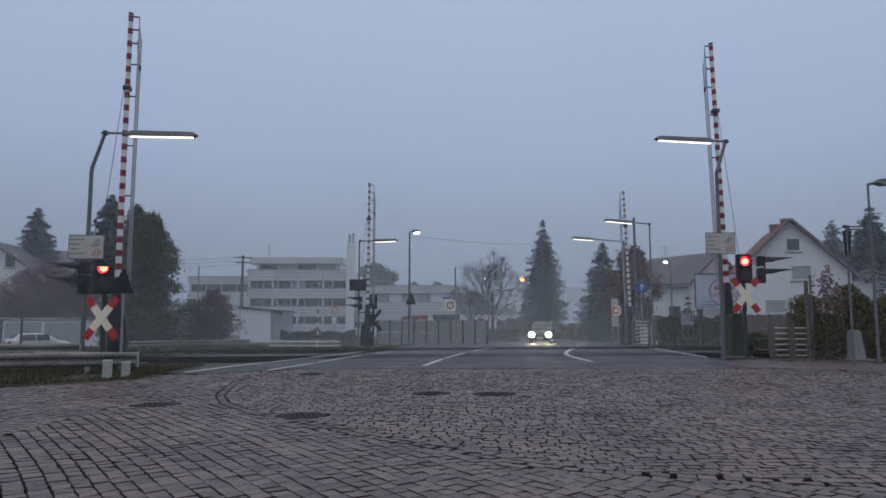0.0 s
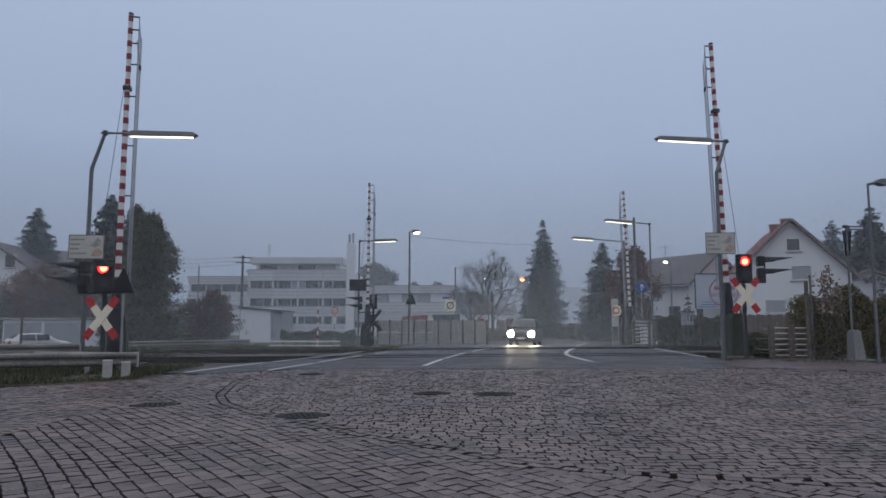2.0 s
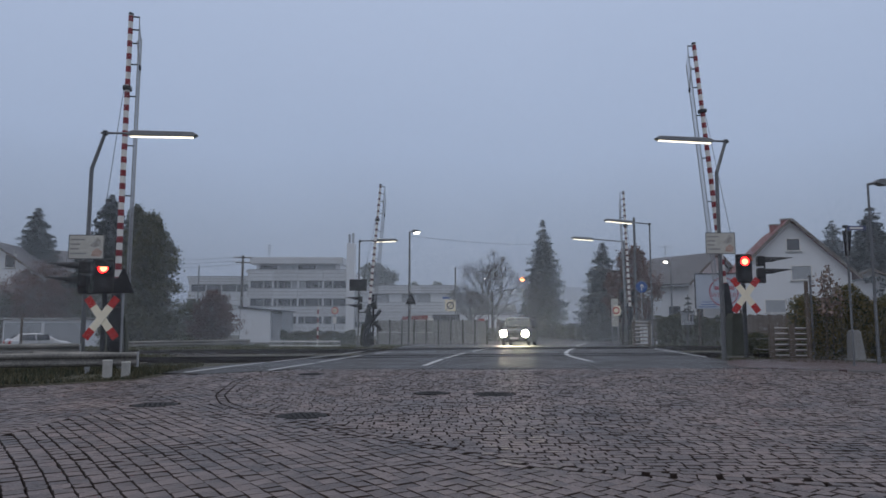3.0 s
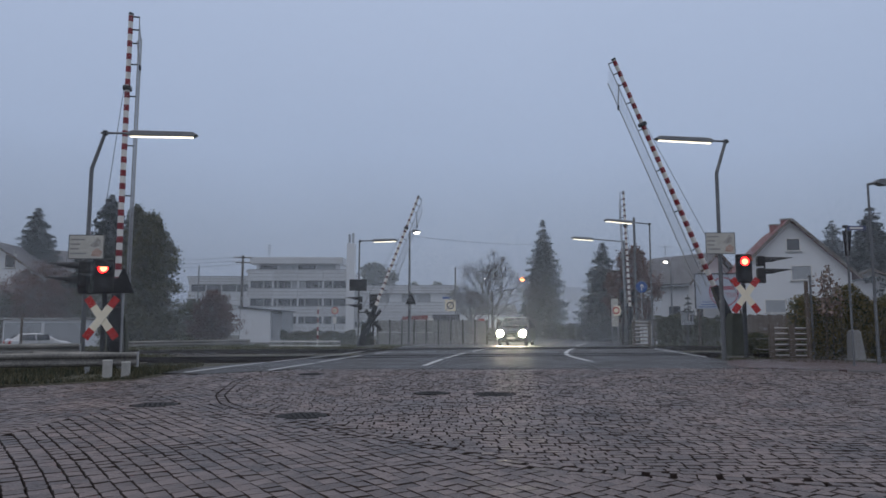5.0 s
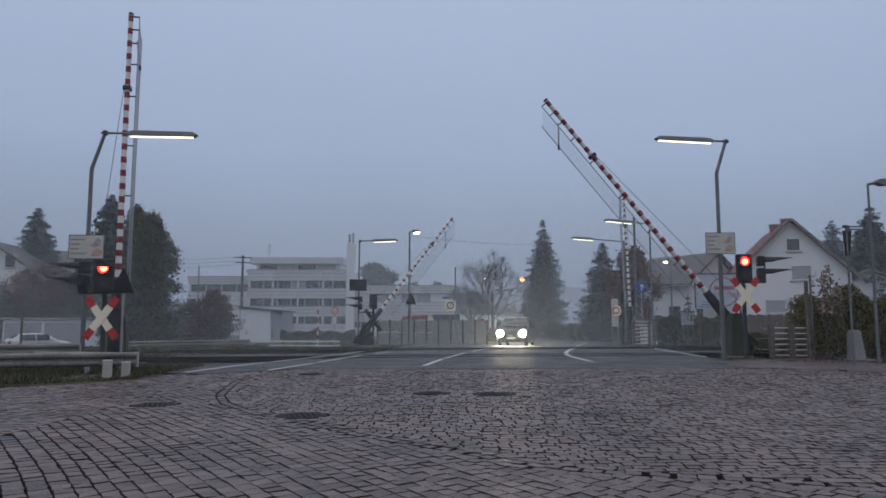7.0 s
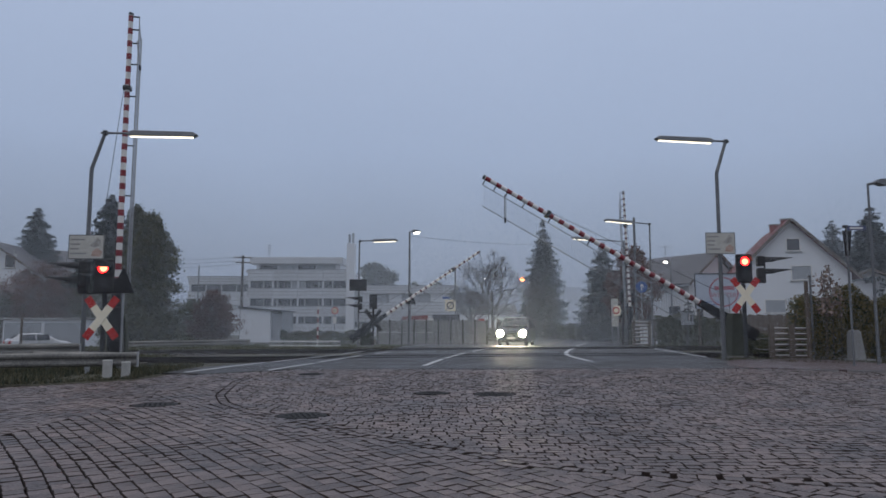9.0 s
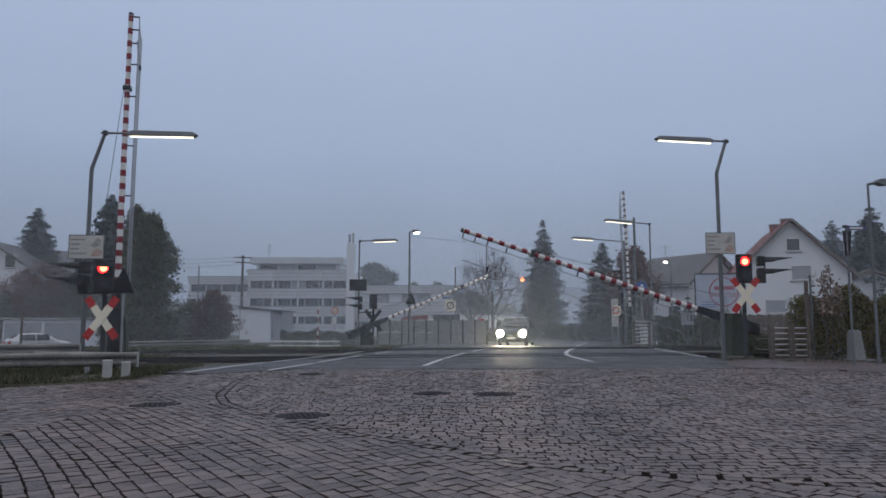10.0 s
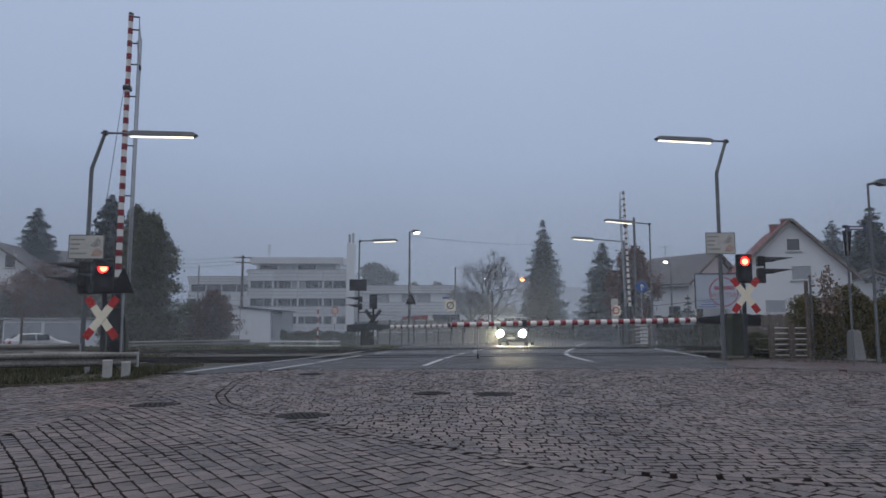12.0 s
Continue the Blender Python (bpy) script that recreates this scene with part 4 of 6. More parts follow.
# y, covered share, top; the two low rows are added to catch headlight glow
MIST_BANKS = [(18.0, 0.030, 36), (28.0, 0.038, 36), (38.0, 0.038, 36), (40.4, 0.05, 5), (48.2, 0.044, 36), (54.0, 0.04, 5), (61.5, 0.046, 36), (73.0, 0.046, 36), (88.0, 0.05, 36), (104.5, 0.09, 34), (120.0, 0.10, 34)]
make_mist()


# ---- trees and shrubs ----
def leaf_sheet(name, spots, size, mat, parent, seed, label="", droop=0.0, long=1.6, ways=None, sizes=None):
    """Small leaf-shaped pieces on the spots, turned at random."""
    g = np.random.RandomState(seed)
    p = np.array(spots)
    n = len(p)
    d = g.normal(size=(n, 3))
    if ways is not None:
        d = np.array(ways) + 0.32 * d
    d[:, 2] -= droop
    d /= np.linalg.norm(d, axis=1)[:, None]
    e = g.normal(size=(n, 3))
    e -= d * (d * e).sum(1)[:, None]
    e /= np.linalg.norm(e, axis=1)[:, None]
    s = size * g.uniform(0.5, 1.25, (n, 1))
    if sizes is not None:
        s = s * np.array(sizes)[:, None]
    v = np.stack([p - d * s * long / 2, p + e * s * 0.5 + d * s * 0.1, p + d * s * long / 2, p - e * s * 0.5 + d * s * 0.1], 1).reshape(-1, 3)
    q = np.arange(4 * n).reshape(-1, 4)
    me = bpy.data.meshes.new(name)
    me.from_pydata(v.tolist(), [], q.tolist())
    me.materials.append(mat)
    ob = new(name, me)
    ob.parent = parent
    return tagged(ob, label)


def make_spruce(x, y, top, radius, label, seed, base=None, bare=0.06, lean=0.0):
    t = thing("spruce_tree", x, y, base, seed * 40, label, "tree", "spruces")
    h = top - (gz(y) if base is None else base)
    g = random.Random(seed)
    part("trunk", rod((0, 0, -0.2), (0, 0, h * 0.97), 0.018 * h, 0.02, 9), BARK, t)
    spots, ways, sizes = [], [], []
    bm = bmesh.new()
    layers = int(h * 3.4)
    for i in range(layers):
        f = bare + (1 - bare) * (i + g.uniform(-0.5, 0.5)) / layers
        f = min(f, 0.995)
        r = 1.34 * radius * min(0.74, 0.95 * (1 - f) ** 0.74) * g.uniform(0.82, 1.08) + 0.04
        n = 13 if f < 0.7 else 9
        a0 = g.uniform(0, 6.28)
        for k in range(n):
            a = a0 + k * 6.283 / n + g.uniform(-0.25, 0.25)
            rr = r * g.uniform(0.5, 1.14)
            z0 = min(f * h + g.uniform(-0.3, 0.3) * min(1.0, r), h - 0.05)
            ca, sa = math.cos(a), math.sin(a)
            if k % 2 == 0:
                rod((0, 0, z0), (ca * rr * 0.9, sa * rr * 0.9, z0 - rr * 0.22), 0.02 + 0.012 * rr, 0.008, 4, bm)
            steps = max(4, int(rr / 0.13))
            for s in range(steps):
                u = (s + g.random()) / steps
                u = 0.12 + 0.88 * u
                w = 0.34 * rr * (1.1 - u) + 0.06
                dz = -rr * 0.42 * u + rr * 0.24 * u * u
                for _ in range(4):
                    o = g.uniform(-w, w)
                    spots.append((ca * rr * u - sa * o, sa * rr * u + ca * o, z0 + dz - g.uniform(0, min(0.34, 0.3 * rr))))
                    sizes.append(min(1.0, 0.35 + 0.55 * rr))
                    side = 0.9 if o > 0 else -0.9
                    ways.append((ca * 0.7 - sa * side * 0.6, sa * 0.7 + ca * side * 0.6, -0.55 + 0.5 * u))
    tagged(part("branchwork", bm, BARK, t), kind="stuff")
    leaf_sheet("crown", spots, 0.016 * radius + 0.058, SPRUCE, t, seed, "dark blue-green needle sprays", long=3.2, ways=ways, sizes=sizes)


def limbs(bm, start, way, length, radius, depth, g, tips, spread=0.6, lift=0.15, keep=None):
    """Branches that fork again and again."""
    end = start + way * length
    rod(start, end, radius, radius * 0.68, 5 if depth > 2 else 3, bm)
    tips.append((start + end) / 2)
    tips.append(end)
    if depth == 0:
        return
    for _ in range(3 if depth > 1 else 4):
        d = Vector((g.gauss(0, 1), g.gauss(0, 1), g.gauss(0, 1)))
        d = (way + d * spread * 0.62 + Vector((0, 0, lift))).normalized()
        at = start + way * length * g.uniform(0.55, 1.0)
        limbs(bm, at, d, length * g.uniform(0.62, 0.82), radius * 0.6, depth - 1, g, tips, spread, lift)


def make_bare_tree(x, y, top, radius, label, seed):
    t = thing("bare_tree", x, y, None, 0, label, "tree")
    h = top - gz(y)
    g = random.Random(seed)
    part("trunk", rod((0, 0, -0.2), (0, 0, h * 0.3), 0.2, 0.15, 9), BARK, t)
    bm, tips = bmesh.new(), []
    for i in range(7):
        a = i * 6.283 / 7
        d = Vector((math.cos(a) * 0.62, math.sin(a) * 0.62, 1.0 if i % 2 else 0.65)).normalized()
        limbs(bm, Vector((0, 0, h * (0.2 + 0.018 * i))), d, h * 0.255, 0.075, 5 if i % 2 else 4, g, tips, 0.75, 0.18)
    limbs(bm, Vector((0, 0, h * 0.28)), Vector((0, 0, 1)), h * 0.24, 0.11, 5, g, tips, 0.75, 0.25)
    tagged(part("twig_crown", bm, BARK, t, "leafless grey-brown twigs"), kind="stuff")
    spots, ways = [], []
    for p in tips:
        if p.z > h * 0.34:
            spots.append((p.x + g.gauss(0, 0.14), p.y + g.gauss(0, 0.14), min(p.z + g.gauss(0, 0.14), h)))
            ways.append((p.x * 0.25, p.y * 0.25, 0.55))
    tagged(leaf_sheet("twig_spray", spots, 0.018, BARK, t, seed, "fine bare twigs", long=24, ways=ways), kind="stuff")


def make_leafy(name, x, y, top, radius, mat, label, seed, count=6500, size=0.26, low=0.12, lobes=26, stretch=1.0, base=None, category="tree", group="leafy trees", cone=False):
    """A trunk with limbs and a crown of leaves gathered in uneven lobes with gaps between them."""
    t = thing(name, x, y, base, 0, label, category, group)
    h = top - (gz(y) if base is None else base)
    g = random.Random(seed)
    part("trunk", rod((0, 0, -0.2), (0, 0, h * 0.55), 0.02 * h + 0.03, 0.012 * h + 0.015, 9), BARK, t)
    bm, tips = bmesh.new(), []
    for i in range(6):
        a = i * 1.05 + g.uniform(-0.3, 0.3)
        limbs(bm, Vector((0, 0, h * (0.2 + 0.05 * i))), Vector((math.cos(a), math.sin(a), 0.7)).normalized(), min(radius * 0.42, h * 0.3), 0.012 * h, 2, g, tips, 0.7)
    tagged(part("branchwork", bm, BARK, t), kind="stuff")
    spots = []
    for i in range(lobes):
        f = low + (0.93 - low) * (i + 0.5) / lobes
        wide = math.sin(math.pi * min(1, 0.14 + 0.84 * (f - low) / (1 - low))) ** 0.85
        if cone:
            wide = (1 - ((f - low) / (1 - low)) ** 1.7) ** 0.8
        a = i * 2.4 + g.uniform(-0.5, 0.5)
        d = radius * wide * g.uniform(0.2, 0.98)
        c = (math.cos(a) * d, math.sin(a) * d * stretch, f * h)
        r = radius * g.uniform(0.14, 0.38) * (0.45 + 0.55 * wide)
        for _ in range(count // lobes):
            u = Vector((g.gauss(0, 1), g.gauss(0, 1), g.gauss(0, 1))).normalized() * r * (g.random() ** 0.5 if g.random() < 0.6 else min(1.45, abs(g.gauss(0, 0.7)) + 0.35))
            z = c[2] + u.z * 0.95
            if z > 0.05:
                spots.append((c[0] + u.x, c[1] + u.y, min(z, h)))
    leaf_sheet("crown", spots, size, mat, t, seed, long=1.4)


def make_hedge(name, x0, x1, y0, y1, height, mat, label, seed, count=6000, size=0.16, rough=0.35, rz=0.0):
    """A hedge: woody stems inside a mass of leaves with a ragged top."""
    t = thing(name, (x0 + x1) / 2, (y0 + y1) / 2, None, rz, label, "hedge")
    g = random.Random(seed)
    w, d = (x1 - x0) / 2, (y1 - y0) / 2
    bm = bmesh.new()
    for _ in range(int(w * 5) + 4):
        xx, yy = g.uniform(-w, w), g.uniform(-d, d) * 0.6
        rod((xx, yy, -0.12), (xx + g.uniform(-0.3, 0.3), yy + g.uniform(-0.2, 0.2), height * g.uniform(0.6, 0.95)), 0.022, 0.008, 5, bm)
    tagged(part("wood", bm, BARK, t), kind="stuff")
    ph = [g.uniform(0, 6.28) for _ in range(4)]
    spots = []
    for _ in range(count):
        xx = g.uniform(-w, w)
        top = height * (1 - rough * (0.5 + 0.25 * math.sin(xx * 1.7 + ph[0]) + 0.25 * math.sin(xx * 4.3 + ph[1])))
        zz = top * g.random() ** 0.75 + g.uniform(0, 0.12)
        bulge = 1 - 0.45 * (zz / max(top, 0.1)) ** 2
        yy = d * bulge * (1 - 2 * g.random()) if g.random() < 0.5 else -d * bulge * g.uniform(0.7, 1.05)
        spots.append((xx, yy, zz))
    leaf_sheet("leaves", spots, size, mat, t, seed, long=1.5)


# behind the garages and along the tracks
make_spruce(-46.69, 80, 14.71, 4.8, "dark spruce above the roofs in fog", 3)
make_spruce(-23.92, 50, 10.55, 3.6, "tall thin spruce behind the barrier", 4, bare=0.42)
make_leafy("maple_tree", -18.41, 44, 8.48, 2.3, LEAF, "dense dark green tree beside the tracks", 21, 30000, 0.12, 0.0, 130, cone=True)
make_leafy("maple_tree", -20.2, 46, 9.42, 1.9, LEAF, "dense dark green tree beside the tracks", 22, 20000, 0.12, 0.0, 100, cone=True)
make_leafy("crimson_shrub", -16.98, 52, 3.62, 2.0, CRIMSON, "dusky crimson shrub beside the shed", 23, 14000, 0.10, 0.02, 70, category="shrub", group="shrubs")
make_leafy("crimson_shrub", -19.19, 54, 3.02, 1.6, LEAF, "dull green shrub beside the tracks", 24, 9000, 0.10, 0.02, 50, category="shrub", group="shrubs")
make_leafy("brown_shrub", -35.18, 66, 5.97, 3.2, BROWN, "brown autumn shrubs over the garages", 25, 14000, 0.13, 0.02, 70, category="shrub", group="shrubs")
make_leafy("brown_shrub", -40.62, 68, 6.2, 3.4, BROWN, "brown autumn shrubs over the garages", 26, 11000, 0.13, 0.02, 60, category="shrub", group="shrubs")
make_leafy("brown_shrub", -31.65, 64, 5.41, 2.4, LEAF, "dull green shrubs beside the garages", 27, 10000, 0.13, 0.02, 60, category="shrub", group="shrubs")
make_leafy("brown_shrub", -36.43, 64, 6.9, 3.3, BROWN, "brown autumn shrubs over the garages", 61, 11000, 0.13, 0.02, 60, category="shrub", group="shrubs")
make_leafy("brown_shrub", -40.39, 65, 3.91, 2.2, LEAF, "dull green shrubs over the garages", 62, 7000, 0.13, 0.02, 40, category="shrub", group="shrubs")
make_leafy("brown_shrub", -21.04, 45, 2.17, 1.5, LEAF, "dull green shrubs beside the tracks", 63, 6000, 0.1, 0.02, 40, category="shrub", group="shrubs")
make_hedge("track_hedge", -13.63, -7.39, 59, 60.4, 1.1, LEAF, "low weeds and hedge before the office block", 28, 3500, 0.16)
# behind the office block
make_leafy("broadleaf_tree", -12.08, 125, 12.07, 3.6, LEAF, "dark rounded tree behind the office roof", 31, 12000, 0.34, 0.45, 50)
make_leafy("broadleaf_tree", -5.13, 130, 9.13, 1.6, LEAF, "small dark tree behind the office roof", 32, 4000, 0.34, 0.6, 16)
make_leafy("broadleaf_tree", -0.84, 130, 9.13, 1.9, LEAF, "small dark tree behind the office roof", 33, 5000, 0.34, 0.6, 18)
# along the road beyond the crossing
make_bare_tree(5.22, 74, 9.08, 3.2, "bare wide-crowned tree, leafless, in fog", 41)
make_bare_tree(3.29, 82, 5.94, 2.0, "small leafless tree in fog", 44)
make_spruce(12.05, 84, 13.93, 3.1, "tall dense spruce fading into fog", 42)
make_spruce(11.83, 90, 8.58, 2.6, "lower spruce beside the tall one", 46)
make_spruce(16.04, 70, 9.57, 3.2, "ragged spruce beside the road", 43)
make_leafy("brown_tree", 15.2, 56, 7.71, 2.05, BROWN, "brown-leaved autumn tree behind the far barrier", 45, 15000, 0.12, 0.2, 80)
make_leafy("brown_tree", 14.37, 57, 5.65, 1.3, BROWN, "brown-leaved autumn tree behind the far barrier", 48, 6000, 0.12, 0.3, 40)
make_hedge("road_hedge", 12.07, 16.58, 74, 75.6, 1.6, LEAF, "dark hedge along the far road", 47, 3000, 0.2)
make_hedge("road_hedge", 6.0, 10.06, 77, 79, 2.4, BROWN, "brown hedge along the far road", 49, 3000, 0.22)
# right of the road
make_hedge("garden_hedge", 13.84, 18.84, 45, 47, 1.99, LEAF, "dark clipped hedge before the houses", 51, 16000, 0.10, 0.2)
make_spruce(16.39, 47, 3.23, 0.8, "small dark conifer in the hedge", 52)
make_spruce(41.97, 75, 12.38, 4.0, "dark spruce behind the white house", 53)
make_spruce(36.99, 60, 11.43, 4.2, "tall dark spruce behind the hedge", 54)
make_spruce(40.45, 68, 10.11, 3.4, "dark spruce behind the hedge", 55)
make_hedge("corner_hedge", 12.15, 15.71, 22.9, 25.4, 2.43, HEDGE_MIX, "brown and green autumn hedge at the corner", 56, 26000, 0.06, 0.35, -6)
make_hedge("corner_hedge", 13.09, 17.08, 25.6, 27, 2.24, LEAF, "dark green garden hedge behind the fence", 57, 11000, 0.07, 0.3, -6)
make_hedge("track_weeds", 10.9, 14.14, 26.6, 27.6, 0.75, LEAF, "low dark weeds beside the track", 58, 4000, 0.08, 0.4)


def make_tall_weed(x, y, top, seed, label):
    t = thing("tall_weed", x, y, None, 0, label, "plant", "tall weeds")
    g = random.Random(seed)
    h = top - gz(y)
    part("stem", pipe([(0, 0, -0.1), (0.05, 0, h * 0.5), (0.0, 0, h)], 0.012, 5), BARK, t)
    spots = [(g.gauss(0, 0.1), g.gauss(0, 0.1), h * g.uniform(0.55, 1.0)) for _ in range(90)]
    leaf_sheet("leaves", spots, 0.085, PALE_LEAF, t, seed, "faded brown leaves", droop=0.8)


PALE_LEAF = material("faded_leaves", (0.2, 0.14, 0.11), 0.7, 0, 0.4, 2, 10, 0, sheen=0.3, per_piece=0.6)
for i, (px, top) in enumerate(((12.12, 2.86), (12.3, 3.04), (12.48, 2.49), (11.98, 2.68))):
    make_tall_weed(px, 22.4 - 0.12 * i, top, 70 + i, "tall faded weed with brown leaves")


# ---- rails, fences, signs and clutter ----
def guard_rail(points, top, label, post_mat=GALV, ends=True, post_every=2.0, drop=0.8, double=False, mat=None):
    """A W-shaped steel beam on posts; points are (x, y) on the ground, the beam's upper edge at top above it."""
    (x0, y0), (x1, y1) = points
    L = math.hypot(x1 - x0, y1 - y0)
    t = thing("guard_rail", x0, y0, None, math.degrees(math.atan2(y1 - y0, x1 - x0)), label, "guard rail", "guard rails")
    prof = [(0.0, 0.0), (-0.045, 0.03), (-0.055, 0.07), (-0.045, 0.11), (0.0, 0.14), (0.0, 0.17), (-0.045, 0.20), (-0.055, 0.24), (-0.045, 0.28), (0.0, 0.31)]
    n = max(1, round(L / 4.0))
    for i in range(n):
        bm = bmesh.new()
        rows = []
        for k, s in enumerate((i * L / n, (i + 1) * L / n + (0.12 if i < n - 1 else 0))):
            off = -0.004 * (i % 2)
            rows.append([[bm.verts.new((s, a + off + th, top - 0.31 + z)) for a, z in prof] for th in (0, 0.008)])
        for a, b in zip(range(len(prof) - 1), range(1, len(prof))):
            bm.faces.new((rows[0][0][a], rows[0][0][b], rows[1][0][b], rows[1][0][a]))
            bm.faces.new((rows[0][1][a], rows[1][1][a], rows[1][1][b], rows[0][1][b]))
        for e in rows:
            for a in range(len(prof) - 1):
                bm.faces.new((e[0][a], e[1][a], e[1][a + 1], e[0][a + 1]))
        part("beam", bm, mat or RUST, t, "grey weathered steel beam")
    part("end_plate", box(L - 0.01, L + 0.03, -0.075, 0.03, top - 0.33, top + 0.01, 0.006), GALV, t, "pale end plate")
    k = 0.35
    while k < L:
        part("rail_post", box(k - 0.05, k + 0.05, 0.02, 0.14, -drop, top - 0.02, 0.008), post_mat, t)
        k += post_every
    return t


def stout_post(x, y, h, label):
    t = thing("stone_post", x, y, None, 8, label, "post", "short posts by the guard rail")
    bm = box(-0.08, 0.08, -0.08, 0.08, -0.1, h, 0.02)
    part("shaft", bm, PALE_STONE, t)
    part("head", box(-0.085, 0.085, -0.085, 0.085, h - 0.02, h + 0.03, 0.02), PALE_STONE, t)


PALE_STONE = material("pale_stone", (0.42, 0.41, 0.38), 0.8, 0, 0.25, 5, 60, 0.4)
guard_rail([(-12.14, 14.6), (-6.99, 16.2)], 0.54, "weathered steel guard rail before the light signal")
guard_rail([(-10.16, 17.6), (-7.36, 17.0)], 0.50, "weathered steel guard rail returning to the tracks")
stout_post(-7.05, 14.9, 0.4, "short pale post against the guard rail")
stout_post(-6.93, 15.5, 0.33, "short pale post against the guard rail")
guard_rail([(-17.27, 37), (-11.52, 42)], 0.30, "long dark guard rail beyond the tracks", post_every=4.0)
guard_rail([(-15.35, 18.4), (-10.37, 20.2)], 0.62, "guard rail along the near track behind the signal", post_every=4.0)


def rail_fence(x0, x1, y, top, label):
    t = thing("rail_fence", x0, y, None, 0, label, "fence")
    L = x1 - x0
    for z in (top, top - 0.26):
        part("rail", box(0, L, -0.03, 0.03, z - 0.08, z, 0.01), WHITE, t, "white painted rail")
    for k in (0.05, L * 0.5, L - 0.05):
        part("rail_post", box(k - 0.05, k + 0.05, 0.03, 0.12, -0.15, top, 0.01), CONCRETE, t)


rail_fence(-10.34, -6.11, 42.0, 0.318, "low white two-rail fence beside the tracks")


def slat_gate(x, y, width, height, rz, label, slats=6):
    """A swing gate of white-topped slats between dark posts."""
    t = thing("swing_gate", x, y, None, rz, label, "gate", "swing gates of the footway")
    for k in (0, width):
        part("gate_post", box(k - 0.08, k + 0.08, -0.08, 0.08, -0.1, height, 0.02), WOOD, t)
    for i in range(slats):
        z = 0.12 + (height - 0.25) * i / (slats - 1)
        s = part("slat", box(0.08, width - 0.08, -0.02, 0.02, z - 0.05, z + 0.03), WOOD, t)
        part("white_edge", box(0.1, width - 0.1, -0.026, -0.02, z + 0.005, z + 0.035), WHITE, s, "white reflective edge")


slat_gate(10.98, 23.6, 0.68, 1.15, 0, "dark swing gate with white-edged slats")
slat_gate(11.56, 23.4, 0.62, 1.15, 0, "dark swing gate with white-edged slats")
slat_gate(11.46, 42.4, 1.2, 1.6, 0, "far swing gate with white-edged slats", 7)
slat_gate(11.94, 40.8, -0.9, 1.5, 0, "far swing gate with white-edged slats", 7)


def plain_post(name, x, y, top, r, mat, label, square=False):
    t = thing(name, x, y, None, 0, label, "post", "posts of the crossing")
    h = top - gz(y)
    part("shaft", box(-r, r, -r, r, -0.1, h, r * 0.3) if square else rod((0, 0, -0.1), (0, 0, h), r, r, 10), mat, t)
    part("cap", rod((0, 0, h - 0.01), (0, 0, h + 0.03), r * 1.1, r * 0.6, 10), DARK, t)
    return t


plain_post("fence_stake", 11.81, 22.8, 2.55, 0.05, WOOD, "tall brown timber stake by the gate", True)
plain_post("fence_stake", 12.16, 23.2, 2.73, 0.035, POST, "thin grey steel stake by the gate")
marker = plain_post("marker_post", -8.17, 46, 2.34, 0.05, WHITE, "red and white marker post beside the track")
for k in range(4):
    part("red_band", rod((0, 0, 0.4 + 0.55 * k), (0, 0, 0.65 + 0.55 * k), 0.055, 0.055, 10), BOOM_RED, marker)
plain_post("bollard", -4.0, 40, 0.69, 0.08, BLACK, "short dark bollard beside the barrier")
plain_post("cable_pole", 0.99, 56, 5.61, 0.06, POST, "thin pole beside the far road")
plain_post("cable_pole", 11.83, 43, 7.68, 0.075, POST, "tall grey steel pole beside the far barrier")
plain_post("cable_pole", -31.43, 90, 8.58, 0.08, POST, "thin pole beyond the shrubs")
plain_post("garden_post", -26.3, 44, 2.33, 0.08, WOOD, "dark timber post before the garages")


def barrier_tapes(x, y, z, spans, label):
    """Slack white tapes between the posts of the barrier."""
    t = thing("slack_tape", x, y, z, 0, label, "rope")
    for (a, b, h, sag) in spans:
        pts = [(a + (b - a) * i / 8, 0, h - sag * math.sin(math.pi * i / 8)) for i in range(9)]
        part("tape", pipe(pts, 0.011, 5), GALV, t)


barrier_tapes(10.14, 25.0, 0.0, ((0.0, 0.75, 1.05, 0.12), (0.0, 0.55, 0.68, 0.12), (0.0, 0.6, 0.3, 0.12), (1.0, 1.65, 1.1, 0.1), (0.95, 1.6, 0.62, -0.04), (0.9, 1.6, 0.3, 0.03)), "slack white tapes strung between the barrier posts")


def round_sign(x, y, z, r, top_post, face, rim, label, arrow=False, name="road_sign", stroke=False, dots=False):
    t = thing(name, x, y, None, 0, label, "road sign", "road signs")
    g = gz(y)
    part("post", rod((0, 0.04, -0.1), (0, 0.04, top_post - g), 0.03, 0.03, 10), GALV, t)
    plate = part("plate", disc(0, z - g, r, -0.012, 0.005), rim, t)
    part("face", disc(0, z - g, r * 0.72, -0.017, -0.012), face, plate)
    if arrow:
        part("arrow", prism([(-r * 0.1, z - g - r * 0.62), (r * 0.1, z - g - r * 0.62), (r * 0.1, z - g + r * 0.2), (r * 0.36, z - g - 0.04 * r), (r * 0.36, z - g + r * 0.16), (0, z - g + r * 0.62), (-r * 0.36, z - g + r * 0.16), (-r * 0.36, z - g - 0.04 * r), (-r * 0.1, z - g + r * 0.2)], -0.022, -0.017), WHITE, plate, "white arrow pointing up")
    if dots:
        part("pictogram", prism([(-r * 0.5, z - g - 0.2 * r), (r * 0.5, z - g - 0.2 * r), (r * 0.4, z - g + 0.15 * r), (0, z - g + 0.25 * r), (-r * 0.45, z - g + 0.1 * r)], -0.022, -0.017), BLACK, plate, "small black symbol")
    return t


